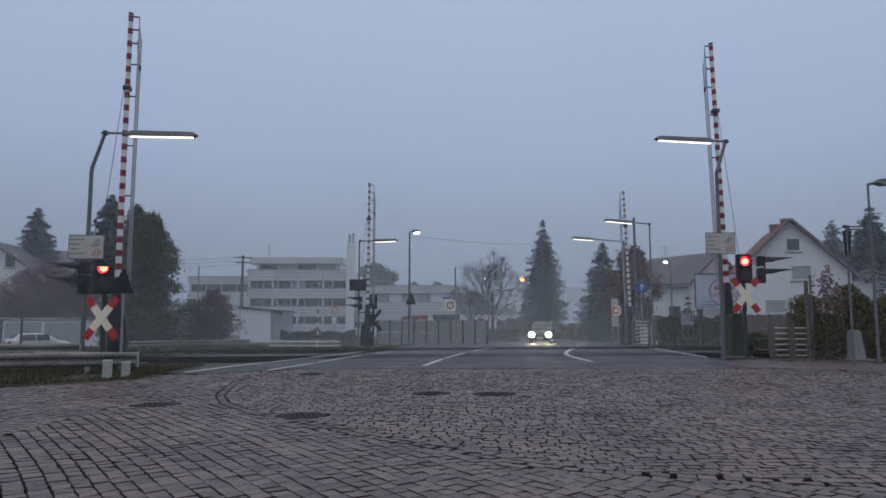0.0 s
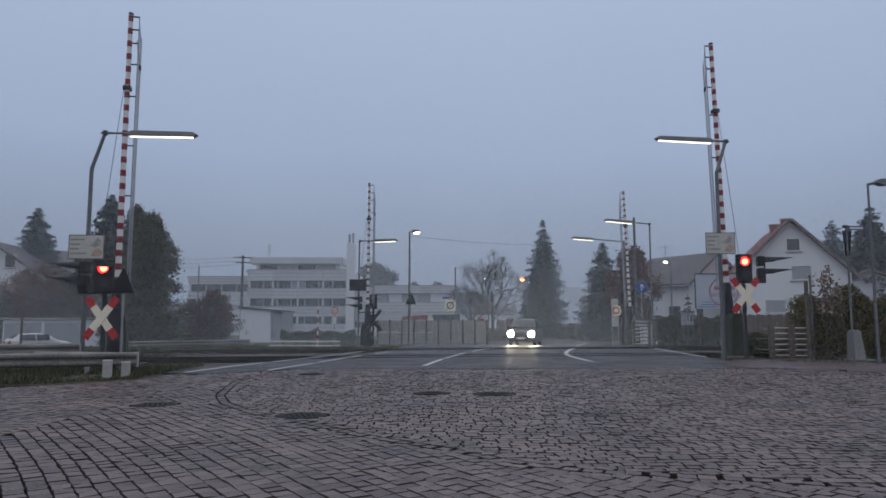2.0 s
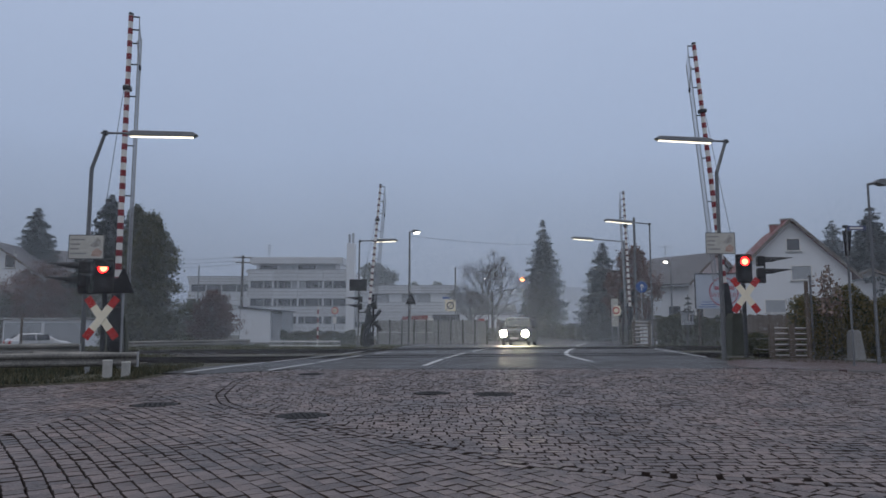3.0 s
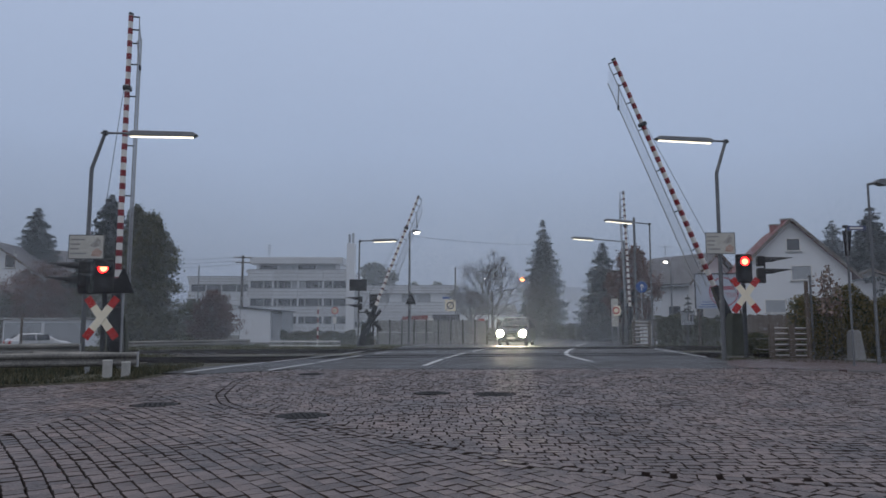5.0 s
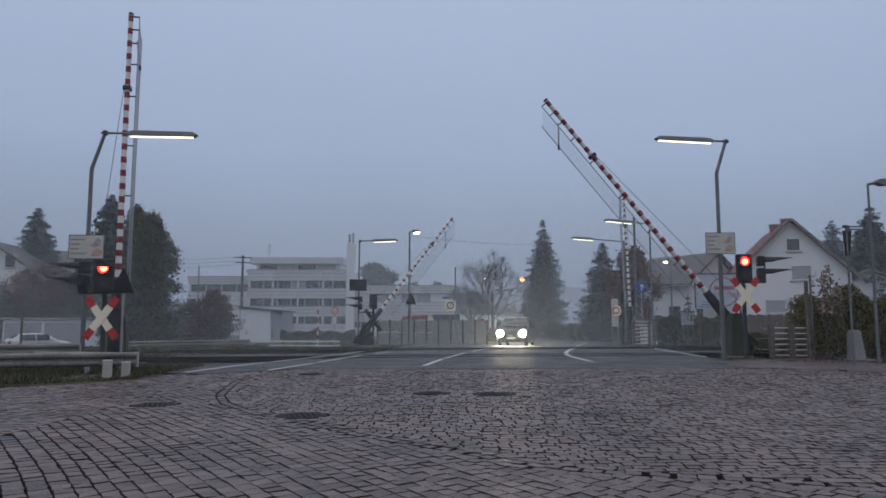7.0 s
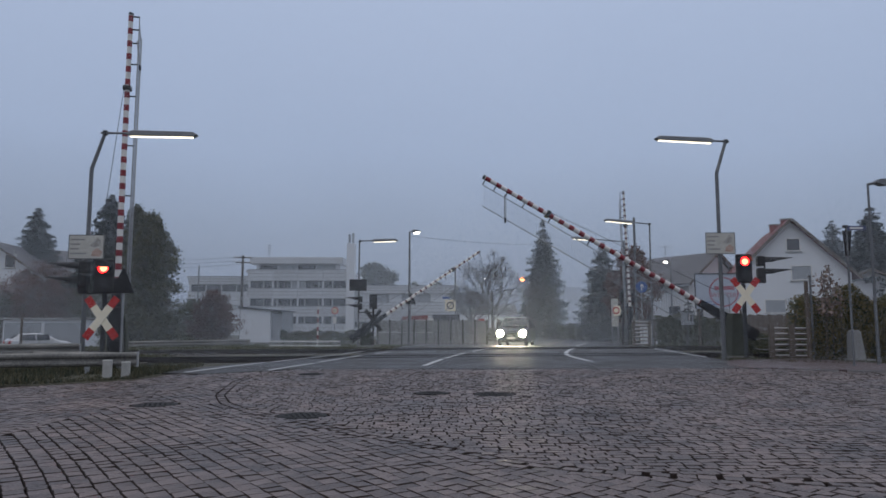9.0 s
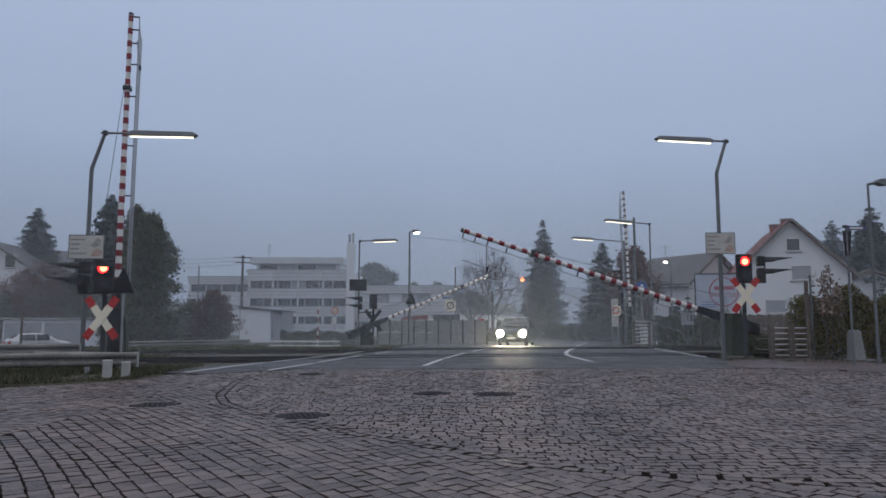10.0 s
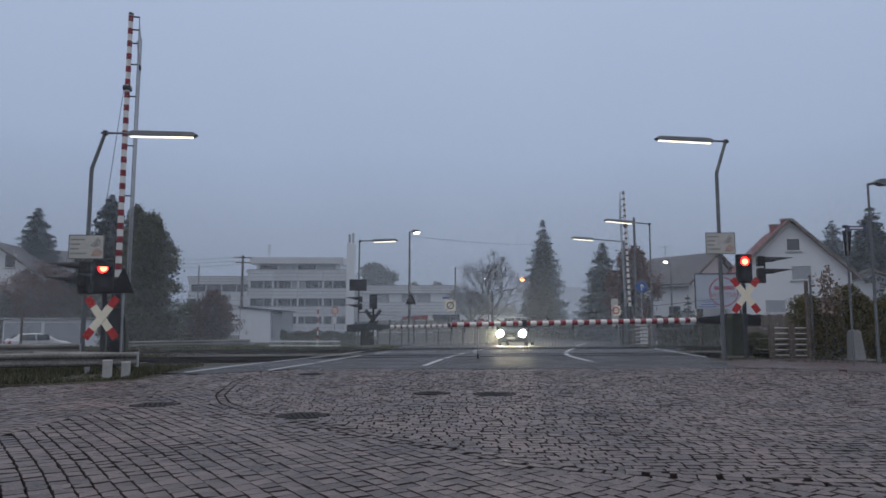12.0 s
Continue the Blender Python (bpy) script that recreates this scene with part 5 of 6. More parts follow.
round_sign(11.62, 41, 3.3, 0.33, 3.7, BLUE, BLUE, "round blue sign with a white arrow pointing up", arrow=True)
rim_sign = round_sign(-7.69, 50, 2.08, 0.25, 2.44, CREAM, RED, "small round sign with a red rim", dots=True)
part("plate_below", box(-0.13, 0.13, -0.01, 0.01, 1.502, 1.982), WHITE, rim_sign, "small white plate")


def zone_sign():
    t = thing("zone_sign", 0.56, 54.0, None, 0, "square white sign with a crossed-out round symbol", "road sign")
    g = gz(54)
    z = 2.54 - g
    part("post", rod((0, 0.04, -0.1), (0, 0.04, z + 0.3), 0.03, 0.03, 10), GALV, t)
    p = part("plate", box(-0.41, 0.41, -0.012, 0.012, z - 0.44, z + 0.44, 0.006), CREAM, t)
    part("ring", ring(0, z, 0.2, 0.29, -0.018, -0.012), DARK, p, "dark ring")
    part("stroke", prism([(-0.4, z - 0.4), (-0.33, z - 0.43), (0.4, z + 0.4), (0.33, z + 0.43)], -0.024, -0.018), PRINT, p, "faded diagonal stroke")
    part("name_plate", box(-0.6, -0.02, -0.01, 0.01, z + 0.52, z + 0.66), BLUE, t, "small blue street plate")


zone_sign()


def far_boards():
    """White panels with a round sign beside the far barrier."""
    t = thing("white_sign_panel", 10.54, 43.0, None, 0, "tall white panel with a round red-rimmed sign", "road sign")
    g = gz(43)
    z0, z1 = 0.99 - g, 2.68 - g
    part("panel", box(-0.24, 0.18, -0.012, 0.012, z0, z1, 0.006), BOARD, t)
    zc = 1.96 - g
    d = part("diamond", prism([(-0.1, zc - 0.35), (0.28, zc - 0.3), (0.36, zc), (0.28, zc + 0.3), (-0.1, zc + 0.3)], -0.03, -0.013), CREAM, t)
    part("sign_rim", disc(0.03, zc, 0.22, -0.045, -0.031), RED, d)
    part("sign_face", disc(0.03, zc, 0.15, -0.05, -0.045), CREAM, d)
    for k in (-0.2, 0.15):
        part("leg", rod((k, 0.03, -0.1), (k, 0.03, z0 + 0.1), 0.025, 0.025, 8), GALV, t)
    t = thing("white_sign_panel", 12.07, 44.6, None, 0, "narrow white panel beside the far barrier", "road sign")
    part("panel", box(-0.12, 0.16, -0.01, 0.01, 0.6, 1.75, 0.006), BOARD, t)
    part("leg", rod((0, 0.03, -0.1), (0, 0.03, 0.7), 0.025, 0.025, 8), GALV, t)


far_boards()


def far_signal(x, y, z, label, side=-1, dx=0.0):
    """A light signal seen from behind: black board, side lamps, crossed boards."""
    t = thing("light_signal", x, y, None, 0, label, "light signal", "light signals of the crossing")
    g = gz(y)
    z -= g
    part("mast", rod((0, 0.1, -0.1), (0, 0.1, z + 0.2), 0.06, 0.06, 10), BLACK, t)
    b = part("signal_board", box(-0.22, 0.22, -0.05, 0.08, z - 0.55, z + 0.28, 0.04), BLACK, t, "black signal board")
    part("visor", ring(0, z, 0.13, 0.17, 0.08, 0.3), BLACK, b)
    st_andrews_cross(t, z - 1.18, -0.08, back=True)
    part("outrigger", pipe([(0, 0.1, z - 0.75), (side * 0.85, 0.1, z - 0.75), (side * 0.85, 0.1, z)], 0.03), BLACK, t)
    for dz in (0.0, -0.42):
        hooded(t, side * 0.85, 0.1, z + dz, side * 84, hood=0.75)


far_signal(-3.99, 40.2, 2.55, "black backs of a light signal and cross by the far barrier")
far_signal(11.93, 46.6, 3.14, "dark back of a light signal behind the far barrier", 1)


def back_board(x, y, z0, z1, w, label):
    t = thing("information_board", x, y, z0, 0, label, "information sign", "information boards")
    part("plate", box(-w / 2, w / 2, -0.012, 0.012, 0, z1 - z0, 0.006), BLACK, t)
    part("bracket", box(-0.05, 0.05, 0.012, 0.1, 0.1, 0.25), DARK, t)


back_board(-4.89, 40.36, 3.05, 3.7, 1.0, "dark back of a board on the far lamp post")


def billboard():
    t = thing("billboard", 16.19, 41.0, None, 0, "pale billboard with a red ring and red lettering", "billboard")
    g = gz(41)
    z0, z1 = 2.02 - g, 4.03 - g
    w = 1.42
    part("panel", box(-w, w, -0.02, 0.06, z0, z1, 0.01), BILLBOARD, t, "pale grey poster panel")
    fr = bmesh.new()
    box(-w - 0.05, w + 0.05, -0.05, 0.06, z1, z1 + 0.07, 0, fr)
    box(-w - 0.05, -w, -0.05, 0.06, z0, z1, 0, fr)
    box(w, w + 0.05, -0.05, 0.06, z0, z1, 0, fr)
    part("frame", fr, DARK, t)
    zc = 3.01 - g
    xc = 0.22
    part("ring", ring(xc, zc, 0.79, 0.87, -0.03, -0.02), PLUM, t, "faded red ring")
    part("word_bar", box(xc - 0.55, xc + 0.62, -0.03, -0.021, zc + 0.12, zc + 0.34), PLUM, t, "line of red lettering")
    cu = bpy.data.curves.new("lettering", "FONT")
    cu.body, cu.size, cu.align_x, cu.extrude = "WETTER!", 0.40, "CENTER", 0.003
    tmp = bpy.data.objects.new("lettering", cu)
    scene.collection.objects.link(tmp)
    me = bpy.data.meshes.new_from_object(tmp.evaluated_get(bpy.context.evaluated_depsgraph_get()))
    bpy.data.objects.remove(tmp)
    me.materials.clear()
    me.materials.append(PLUM)
    o = new("lettering", me)
    o.parent = t
    o.matrix_local = pose(xc + 0.05, -0.026, zc - 0.32, 90, 0, 0)
    tagged(o, "red lettering")
    for k in range(3):
        part("blue_stroke", box(-w + 0.15 + 0.1 * k, -w + 1.2 + 0.2 * k, -0.028, -0.021, z0 + 0.1 + 0.14 * k, z0 + 0.14 + 0.14 * k), BLUE, t, "thin blue printed stroke")
    for k in (-w + 0.2, w - 0.2):
        part("leg", box(k - 0.05, k + 0.05, 0.06, 0.16, -0.15, z1 - 0.1), WOOD, t)


PLUM = material("faded_crimson_print", (0.36, 0.10, 0.13), 0.5, 0, 0.2, 6, 60, 0)
BILLBOARD = material("pale_poster", (0.42, 0.46, 0.52), 0.5, 0, 0.1, 1, 30, 0)
billboard()


def letter_box():
    t = thing("telephone_cabinet", 13.4, 38.5, None, 0, "small grey trackside cabinet with the letter F", "cabinet")
    g = gz(38.5)
    z0, z1 = 1.08 - g, 1.78 - g
    part("body", box(-0.3, 0.3, 0, 0.3, z0, z1, 0.02), SHUTTER, t)
    part("roof", prism([(-0.38, z1), (0.38, z1), (0.3, z1 + 0.07), (-0.3, z1 + 0.07)], -0.06, 0.36), DARK, t)
    d = part("plate", box(-0.02, 0.2, -0.02, 0.0, z1 - 0.46, z1 - 0.08), BLACK, t, "black plate")
    bm = bmesh.new()
    x0, zb = 0.03, z1 - 0.43
    box(x0, x0 + 0.04, -0.03, -0.021, zb, zb + 0.32, 0, bm)
    box(x0 + 0.04, x0 + 0.14, -0.03, -0.021, zb + 0.28, zb + 0.32, 0, bm)
    box(x0 + 0.04, x0 + 0.11, -0.03, -0.021, zb + 0.14, zb + 0.18, 0, bm)
    part("letter", bm, WHITE, d, "white letter F")
    part("leg", rod((0, 0.15, -0.1), (0, 0.15, z0), 0.05, 0.05, 8), POST, t)


letter_box()


def street_name_post():
    y = 19.2
    t = thing("street_name_sign", 11.14, y, None, 0, "dark street-name post with a small blue plate", "street sign")
    z = 3.79
    part("post", rod((0, 0, -0.1), (0, 0, z + 0.05), 0.03, 0.03, 10), POST, t)
    p = part("plate", box(0.02, 0.54, -0.012, 0.012, z - 0.04, z + 0.08, 0.005), BLUE_GREY, t, "small blue name plate")
    part("print_bar", box(0.09, 0.46, -0.017, -0.012, z - 0.005, z + 0.045), WHITE, p, "pale line of print")
    part("cap", box(-0.08, 0.03, -0.05, 0.05, z + 0.02, z + 0.1, 0.01), DARK, t)
    part("side_sign", prism([(-0.05, z - 0.75), (0.06, z - 0.75), (0.14, z - 0.05), (-0.09, z - 0.05)], -0.02, 0.04), BLACK, t, "dark sign seen from its edge")


BLUE_GREY = material("dull_blue_plate", (0.06, 0.07, 0.16), 0.4, 0, 0.2, 4, 60, 0)
street_name_post()


def concrete_block():
    x, y = (13.01, 22.26)
    t = thing("concrete_block", x, y, 0.0, 6, "weathered tapered concrete block beside the hedge", "concrete block")
    bm = box(-0.23, 0.23, -0.2, 0.2, -0.05, 0.98)
    for v in bm.verts:
        if v.co.z > 0.5:
            v.co.x = v.co.x * 0.7 - 0.05
            v.co.y *= 0.7
    bmesh.ops.bevel(bm, geom=bm.edges[:], offset=0.045, segments=3, affect="EDGES")
    part("shaft", bm, CONCRETE, t)
    part("plinth", box(-0.42, 0.42, -0.3, 0.3, -0.06, 0.075, 0.02), KERB, t)


concrete_block()


def yard_things():
    """What stands behind the panel fence: a stall trailer, a dark container, and a red bin by the wall."""
    y = 58.0
    t = thing("stall_trailer", -1.95, y, None, 0, "small white stall trailer with a red awning", "trailer")
    part("body", box(-0.2, 1.15, 0, 2.0, 0.35, 2.09, 0.05), WHITE, t)
    part("awning", prism([(-1.5, 1.95), (0.7, 1.95), (0.7, 2.32), (-1.3, 2.23)], -0.4, 1.6), ROOF_RED, t, "dull red awning")
    part("awning_pole", rod((-1.4, -0.3, -0.05), (-1.4, -0.3, 1.95), 0.03, 0.03, 8), GALV, t)
    for k in (-0.0, 0.9):
        wheel_disc = part("wheel", rod((k, -0.05, 0.3), (k, 0.15, 0.3), 0.3, 0.3, 16), RUBBER, t)
    t = thing("container", 0.09, 59.0, None, 0, "dark grey steel container behind the fence", "container")
    part("body", box(-1.0, 1.3, 0, 2.4, 0.0, 2.39, 0.04), DARK, t)
    for k in range(8):
        part("rib", box(-0.9 + 0.28 * k, -0.82 + 0.28 * k, -0.03, 0.0, 0.1, 2.31), POST, t)
    t = thing("red_bin", 3.48, 64.0, None, 0, "red litter bin on a post by the wall", "litter bin")
    part("post", rod((0, 0, -0.05), (0, 0, 1.2), 0.04, 0.04, 8), POST, t)
    part("bucket", rod((0, -0.1, 1.39), (0, -0.1, 2.06), 0.24, 0.3, 14), RED, t)
    part("rim", rod((0, -0.1, 2.06), (0, -0.1, 2.11), 0.31, 0.31, 14), DARK, t)


yard_things()


def board_fence(x0, x1, y, height, label):
    t = thing("board_fence", x0, y, None, 0, label, "fence")
    n = int((x1 - x0) / 0.15)
    boards = [mesh_of("board", box(0.005, 0.142, -0.012, 0.012, 0.02, height - d, 0.004), WOOD) for d in (0.0, 0.025, 0.05)]
    for i in range(n):
        o = new("board", boards[(i * 7) % 3])
        o.parent, o.location = t, (i * 0.15, 0, 0)
    for z in (0.3, height - 0.3):
        part("cross_rail", box(0, n * 0.15, 0.012, 0.06, z, z + 0.09), WOOD, t)
    for k in range(4):
        part("fence_post", box(k * (x1 - x0 - 0.1) / 3, k * (x1 - x0 - 0.1) / 3 + 0.1, 0.06, 0.16, -0.15, height), WOOD, t)


board_fence(13.41, 17.58, 33.0, 1.62, "dark weathered board fence before the white house")


def utility_pole(x, y, top, label, arms=2):
    t = thing("utility_pole", x, y, None, 0, label, "utility pole", "utility poles")
    h = top - gz(y)
    part("pole", rod((0, 0, -0.2), (0, 0, h), 0.2, 0.14, 10), BARK, t)
    for k in range(arms):
        a = part("crossarm", box(-1.1 + 0.2 * k, 1.1 - 0.2 * k, -0.06, 0.06, h - 0.35 - 0.6 * k, h - 0.22 - 0.6 * k), WOOD, t)
        for s in (-0.9, -0.4, 0.4, 0.9):
            part("insulator", rod((s, 0, h - 0.22 - 0.6 * k), (s, 0, h + 0.02 - 0.6 * k), 0.05, 0.035, 8), WHITE, a)
    return h


utility_pole(-24.08, 84, 9.32, "timber utility pole with crossarms and wires")


def wire(name, a, b, sag, r, label):
    t = thing(name, *a, 0, label, "cable", "overhead wires")
    a, b = Vector(a), Vector(b)
    pts = [(a.lerp(b, i / 12) - a) + Vector((0, 0, -sag * 4 * (i / 12) * (1 - i / 12))) for i in range(13)]
    part("strand", pipe(pts, r, 5), CABLE, t)


for k in (0, 1, 2):
    wire("overhead_wire", (-24.36, 84 + 0.01 * k, 9.12 - 0.45 * k), (-70, 95, 9.5 - 0.5 * k), 0.6, 0.018, "thin overhead wire sagging from the utility pole")
wire("overhead_wire", (-2.15, 44.0, 6.68), (14.5, 88, 11.2), 0.3, 0.012, "thin overhead wire over the far road")


def tv_aerial(x, y, z, h, label):
    t = thing("roof_aerial", x, y, z, 0, label, "aerial", "roof aerials")
    part("mast", rod((0, 0, 0), (0, 0, h), 0.035, 0.03, 6), GALV, t)
    for k in range(3):
        part("dipole", box(-0.5 + 0.12 * k, 0.7 - 0.1 * k, -0.02, 0.02, h - 0.2 - 0.5 * k, h - 0.16 - 0.5 * k), GALV, t)


tv_aerial(21.04, 66, 6.02, 2.53, "television aerial on the grey roof")


# ---- vehicles ----
def wheel(parent, x, y, r, w=0.2):
    o = new("wheel")
    o.parent = parent
    o.location = (x, y, r)
    bm = bmesh.new()
    rod((-w / 2, 0, 0), (w / 2, 0, 0), r, r, 22, bm)
    bmesh.ops.bevel(bm, geom=[e for e in bm.edges if len(e.link_faces) == 2 and e.calc_face_angle(0) > 1], offset=0.03, segments=2, affect="EDGES")
    part("tyre", bm, RUBBER, o)
    part("rim", rod((-w / 2 - 0.006, 0, 0), (w / 2 + 0.006, 0, 0), r * 0.62, r * 0.62, 18), GALV, o)
    return o


def car_body(rings):
    """A hull lofted through rings of (y, half width, bottom, shoulder, top, half width at top)."""
    bm = bmesh.new()
    loops = []
    for y, w, b, s, tp, wt in rings:
        pts = [(-w * 0.93, b), (-w, b + 0.16), (-w, s - 0.08), (-w * 0.97, s), (-wt, tp - 0.05), (-wt * 0.86, tp), (wt * 0.86, tp), (wt, tp - 0.05), (w * 0.97, s), (w, s - 0.08), (w, b + 0.16), (w * 0.93, b)]
        loops.append([bm.verts.new((x, y, z)) for x, z in pts])
    for a, b in zip(loops, loops[1:]):
        for i in range(12):
            j = (i + 1) % 12
            bm.faces.new((a[i], a[j], b[j], b[i]))
    bm.faces.new(loops[0])
    bm.faces.new(loops[-1][::-1])
    return bm


def make_van():
    """A silver van whose front faces -y; headlights lit."""
    t = thing("van", 0, 0, 0.0, 0, "silver van with bright headlights waiting at the barrier", "van")
    body = part("body", car_body([(-2.28, 0.72, 0.28, 0.62, 0.80, 0.66), (-2.2, 0.86, 0.24, 0.74, 0.92, 0.78), (-1.9, 0.92, 0.22, 0.95, 1.02, 0.84), (-1.25, 0.94, 0.22, 1.04, 1.14, 0.86), (-0.65, 0.94, 0.22, 1.06, 1.72, 0.74), (-0.2, 0.94, 0.22, 1.06, 1.80, 0.74), (1.9, 0.94, 0.24, 1.06, 1.80, 0.73), (2.3, 0.9, 0.3, 1.04, 1.70, 0.70)]), PAINT_SILVER, t, smooth=False)
    ws = bmesh.new()
    v = [ws.verts.new(p) for p in ((-0.80, -1.27, 1.14), (0.80, -1.27, 1.14), (0.70, -0.68, 1.70), (-0.70, -0.68, 1.70))]
    w = [ws.verts.new((p.co.x, p.co.y - 0.03, p.co.z + 0.03)) for p in v]
    ws.faces.new(w)
    for i in range(4):
        j = (i + 1) % 4
        ws.faces.new((v[i], v[j], w[j], w[i]))
    part("windscreen", ws, WINDOW, t, "dark windscreen")
    for s in (-1, 1):
        part("side_window", prism([(s * 0.93, 1.1), (s * 0.955, 1.1), (s * 0.775, 1.66), (s * 0.75, 1.66)], -0.45, 1.9), WINDOW, t, "dark side window")
        hl = part("headlight", box(s * 0.68 - 0.17, s * 0.68 + 0.17, -2.26, -2.1, 0.63, 0.86, 0.04), GALV, t, "lit headlight")
        part("lens", disc(s * 0.68, 0.735, 0.205, -2.30, -2.262, 20), HEADLIGHT, hl, "glaring warm white lens")
        m = part("wing_mirror", box(s * 1.02 - 0.1, s * 1.02 + 0.1, -1.05, -0.92, 1.08, 1.28, 0.03), DARK, t)
        part("mirror_stalk", rod((s * 0.9, -0.98, 1.1), (s * 1.0, -0.98, 1.14), 0.02, 0.02, 6), DARK, m)
        part("fog_lamp", disc(s * 0.62, 0.42, 0.07, -2.29, -2.2, 14), GALV, t)
    part("grille", box(-0.46, 0.46, -2.31, -2.2, 0.66, 0.80, 0.02), DARK, t)
    part("bumper", box(-0.84, 0.84, -2.34, -2.1, 0.28, 0.54, 0.05), DARK, t)
    part("plate_bar", box(-0.26, 0.26, -2.355, -2.34, 0.40, 0.51), WHITE, t, "white plate")
    for s in (-0.55, 0.55):
        part("roof_bar", rod((s, -0.3, 1.84), (s, 1.7, 1.84), 0.025, 0.025, 8), DARK, t)
    part("wiper", rod((-0.4, -1.32, 1.18), (0.35, -1.12, 1.38), 0.012, 0.012, 5), BLACK, t)
    for x in (-0.8, 0.8):
        for y in (-1.45, 1.45):
            wheel(t, x, y, 0.32)
    return t


VAN = make_van()


def van_pose(t):
    """Braking to a stop before the barrier."""
    u = max(0.0, (4.2 - t) / 4.2)
    x, y = 4.08 + 3.74 * u * u, 42.3 + 14.6 * u * u
    y += 2.25
    x += 0.58
    return pose(x, y, gz(y - 1.5) * 0.5 + gz(y + 1.5) * 0.5 + 0.005, math.degrees(math.atan2(gz(y + 1.45) - gz(y - 1.45), 2.9)), 0, -14.4)


VAN.matrix_world = van_pose(0)


def make_parked_car():
    t = thing("parked_car", -29.75, 52.0, -1.03, 134, "white parked hatchback before the garages", "car")
    part("body", car_body([(-2.05, 0.7, 0.3, 0.62, 0.7, 0.6), (-1.95, 0.84, 0.24, 0.72, 0.82, 0.7), (-1.1, 0.88, 0.22, 0.88, 0.98, 0.78), (-0.35, 0.88, 0.22, 0.92, 1.40, 0.64), (0.3, 0.88, 0.22, 0.94, 1.50, 0.64), (1.4, 0.88, 0.24, 0.96, 1.44, 0.62), (1.95, 0.86, 0.3, 0.98, 1.1, 0.66), (2.08, 0.8, 0.36, 0.86, 0.95, 0.62)]), PAINT_WHITE, t)
    for s in (-1, 1):
        part("side_window", prism([(s * 0.865, 0.98), (s * 0.885, 0.98), (s * 0.665, 1.40), (s * 0.645, 1.40)], -0.5, 0.35), WINDOW, t, "dark side window")
        part("side_window", prism([(s * 0.865, 0.99), (s * 0.885, 0.99), (s * 0.665, 1.41), (s * 0.645, 1.41)], 0.42, 1.35), WINDOW, t, "dark side window")
        part("tail_lamp", box(s * 0.70 - 0.15, s * 0.70 + 0.15, 1.86, 2.10, 0.76, 0.98, 0.02), RED, t)
        part("headlight", box(s * 0.66 - 0.14, s * 0.66 + 0.14, -2.03, -1.85, 0.62, 0.76, 0.02), GALV, t)
        part("wing_mirror", box(s * 0.97 - 0.08, s * 0.97 + 0.08, -0.75, -0.65, 0.95, 1.08, 0.02), PAINT_WHITE, t)
        for z in (0.62,):
            part("door_handle", box(s * 0.885 - 0.012, s * 0.885 + 0.012, 0.1, 0.28, 0.8, 0.83), GALV, t)
    rw = bmesh.new()
    low = [rw.verts.new(p) for p in ((-0.62, 1.90, 1.10), (0.62, 1.90, 1.10), (0.54, 1.45, 1.40), (-0.54, 1.45, 1.40))]
    high = [rw.verts.new((v.co.x, v.co.y + 0.05, v.co.z + 0.04)) for v in low]
    rw.faces.new(high)
    for i in range(4):
        rw.faces.new((low[i], low[(i + 1) % 4], high[(i + 1) % 4], high[i]))
    part("rear_window", rw, WINDOW, t, "dark sloping rear window")
    for x in (-0.78, 0.78):
        for y in (-1.3, 1.3):
            wheel(t, x, y, 0.31)


make_parked_car()


# ---- the setts of the forecourt ----
BAND = [(-4.33, 18.26), (-4.61, 16.85), (-4.46, 14.6), (-3.94, 11.89), (-3.45, 10.58), (-2.73, 9.48), (-1.95, 8.68), (-0.98, 7.54), (-0.13, 6.73), (0.55, 6.06), (1.14, 5.7), (3.0, 5.2), (9.0, 4.9), (16.0, 5.4)]


def band_side(x, y):
    """Distance from the curved courses, positive on the crossing's side."""
    best, side = 1e9, 1
    for (ax, ay), (bx, by) in zip(BAND, BAND[1:]):
        dx, dy = bx - ax, by - ay
        k = min(1, max(0, ((x - ax) * dx + (y - ay) * dy) / (dx * dx + dy * dy)))
        px, py = ax + k * dx, ay + k * dy
        d = math.hypot(x - px, y - py)
        if d < best:
            best, side = d, (1 if dx * (y - ay) - dy * (x - ax) > 0 else -1)
    return best * side


def paved(x, y):
    if x < -6.2:
        ok = y < verge_edge(x) - 0.02
    elif x > 8.0:
        ok = y < interp(KERB_LINE, x) - 0.02
    else:
        ok = y < interp([(-6.2, verge_edge(-6.2)), (-5.9, 16.5), (-4.45, 17.85), (-3.5, 18.8), (8.0, 18.85)], x)
    if not ok:
        return False
    for mx, my, r in MANHOLES:
        if math.hypot(x - mx, y - my) < r + 0.11:
            return False
    return True


def courses(angle, along, across, rnd, inside, spread=(0.85, 1.25), bow=0.0):
    """Courses of setts at an angle: (x, y, half length, half width, turn)."""
    ca, sa = math.cos(radians(angle)), math.sin(radians(angle))
    out = []
    v = -32.0
    while v < 32:
        w = across * rnd.uniform(0.9, 1.1)
        u = -32 + rnd.random() * along
        while u < 32:
            l = along * rnd.uniform(*spread)
            wob = 0.05 * math.sin(u * 0.7 + v * 0.21) + bow * u * u
            x, y = ca * (u + l / 2) - sa * (v + w / 2 + wob), sa * (u + l / 2) + ca * (v + w / 2 + wob)
            if -3.4 < y < 20 and -15 < x < 15 and inside(x, y):
                out.append((x, y, l / 2, w / 2, radians(angle) + rnd.gauss(0, 0.03)))
            u += l
        v += w
    return out


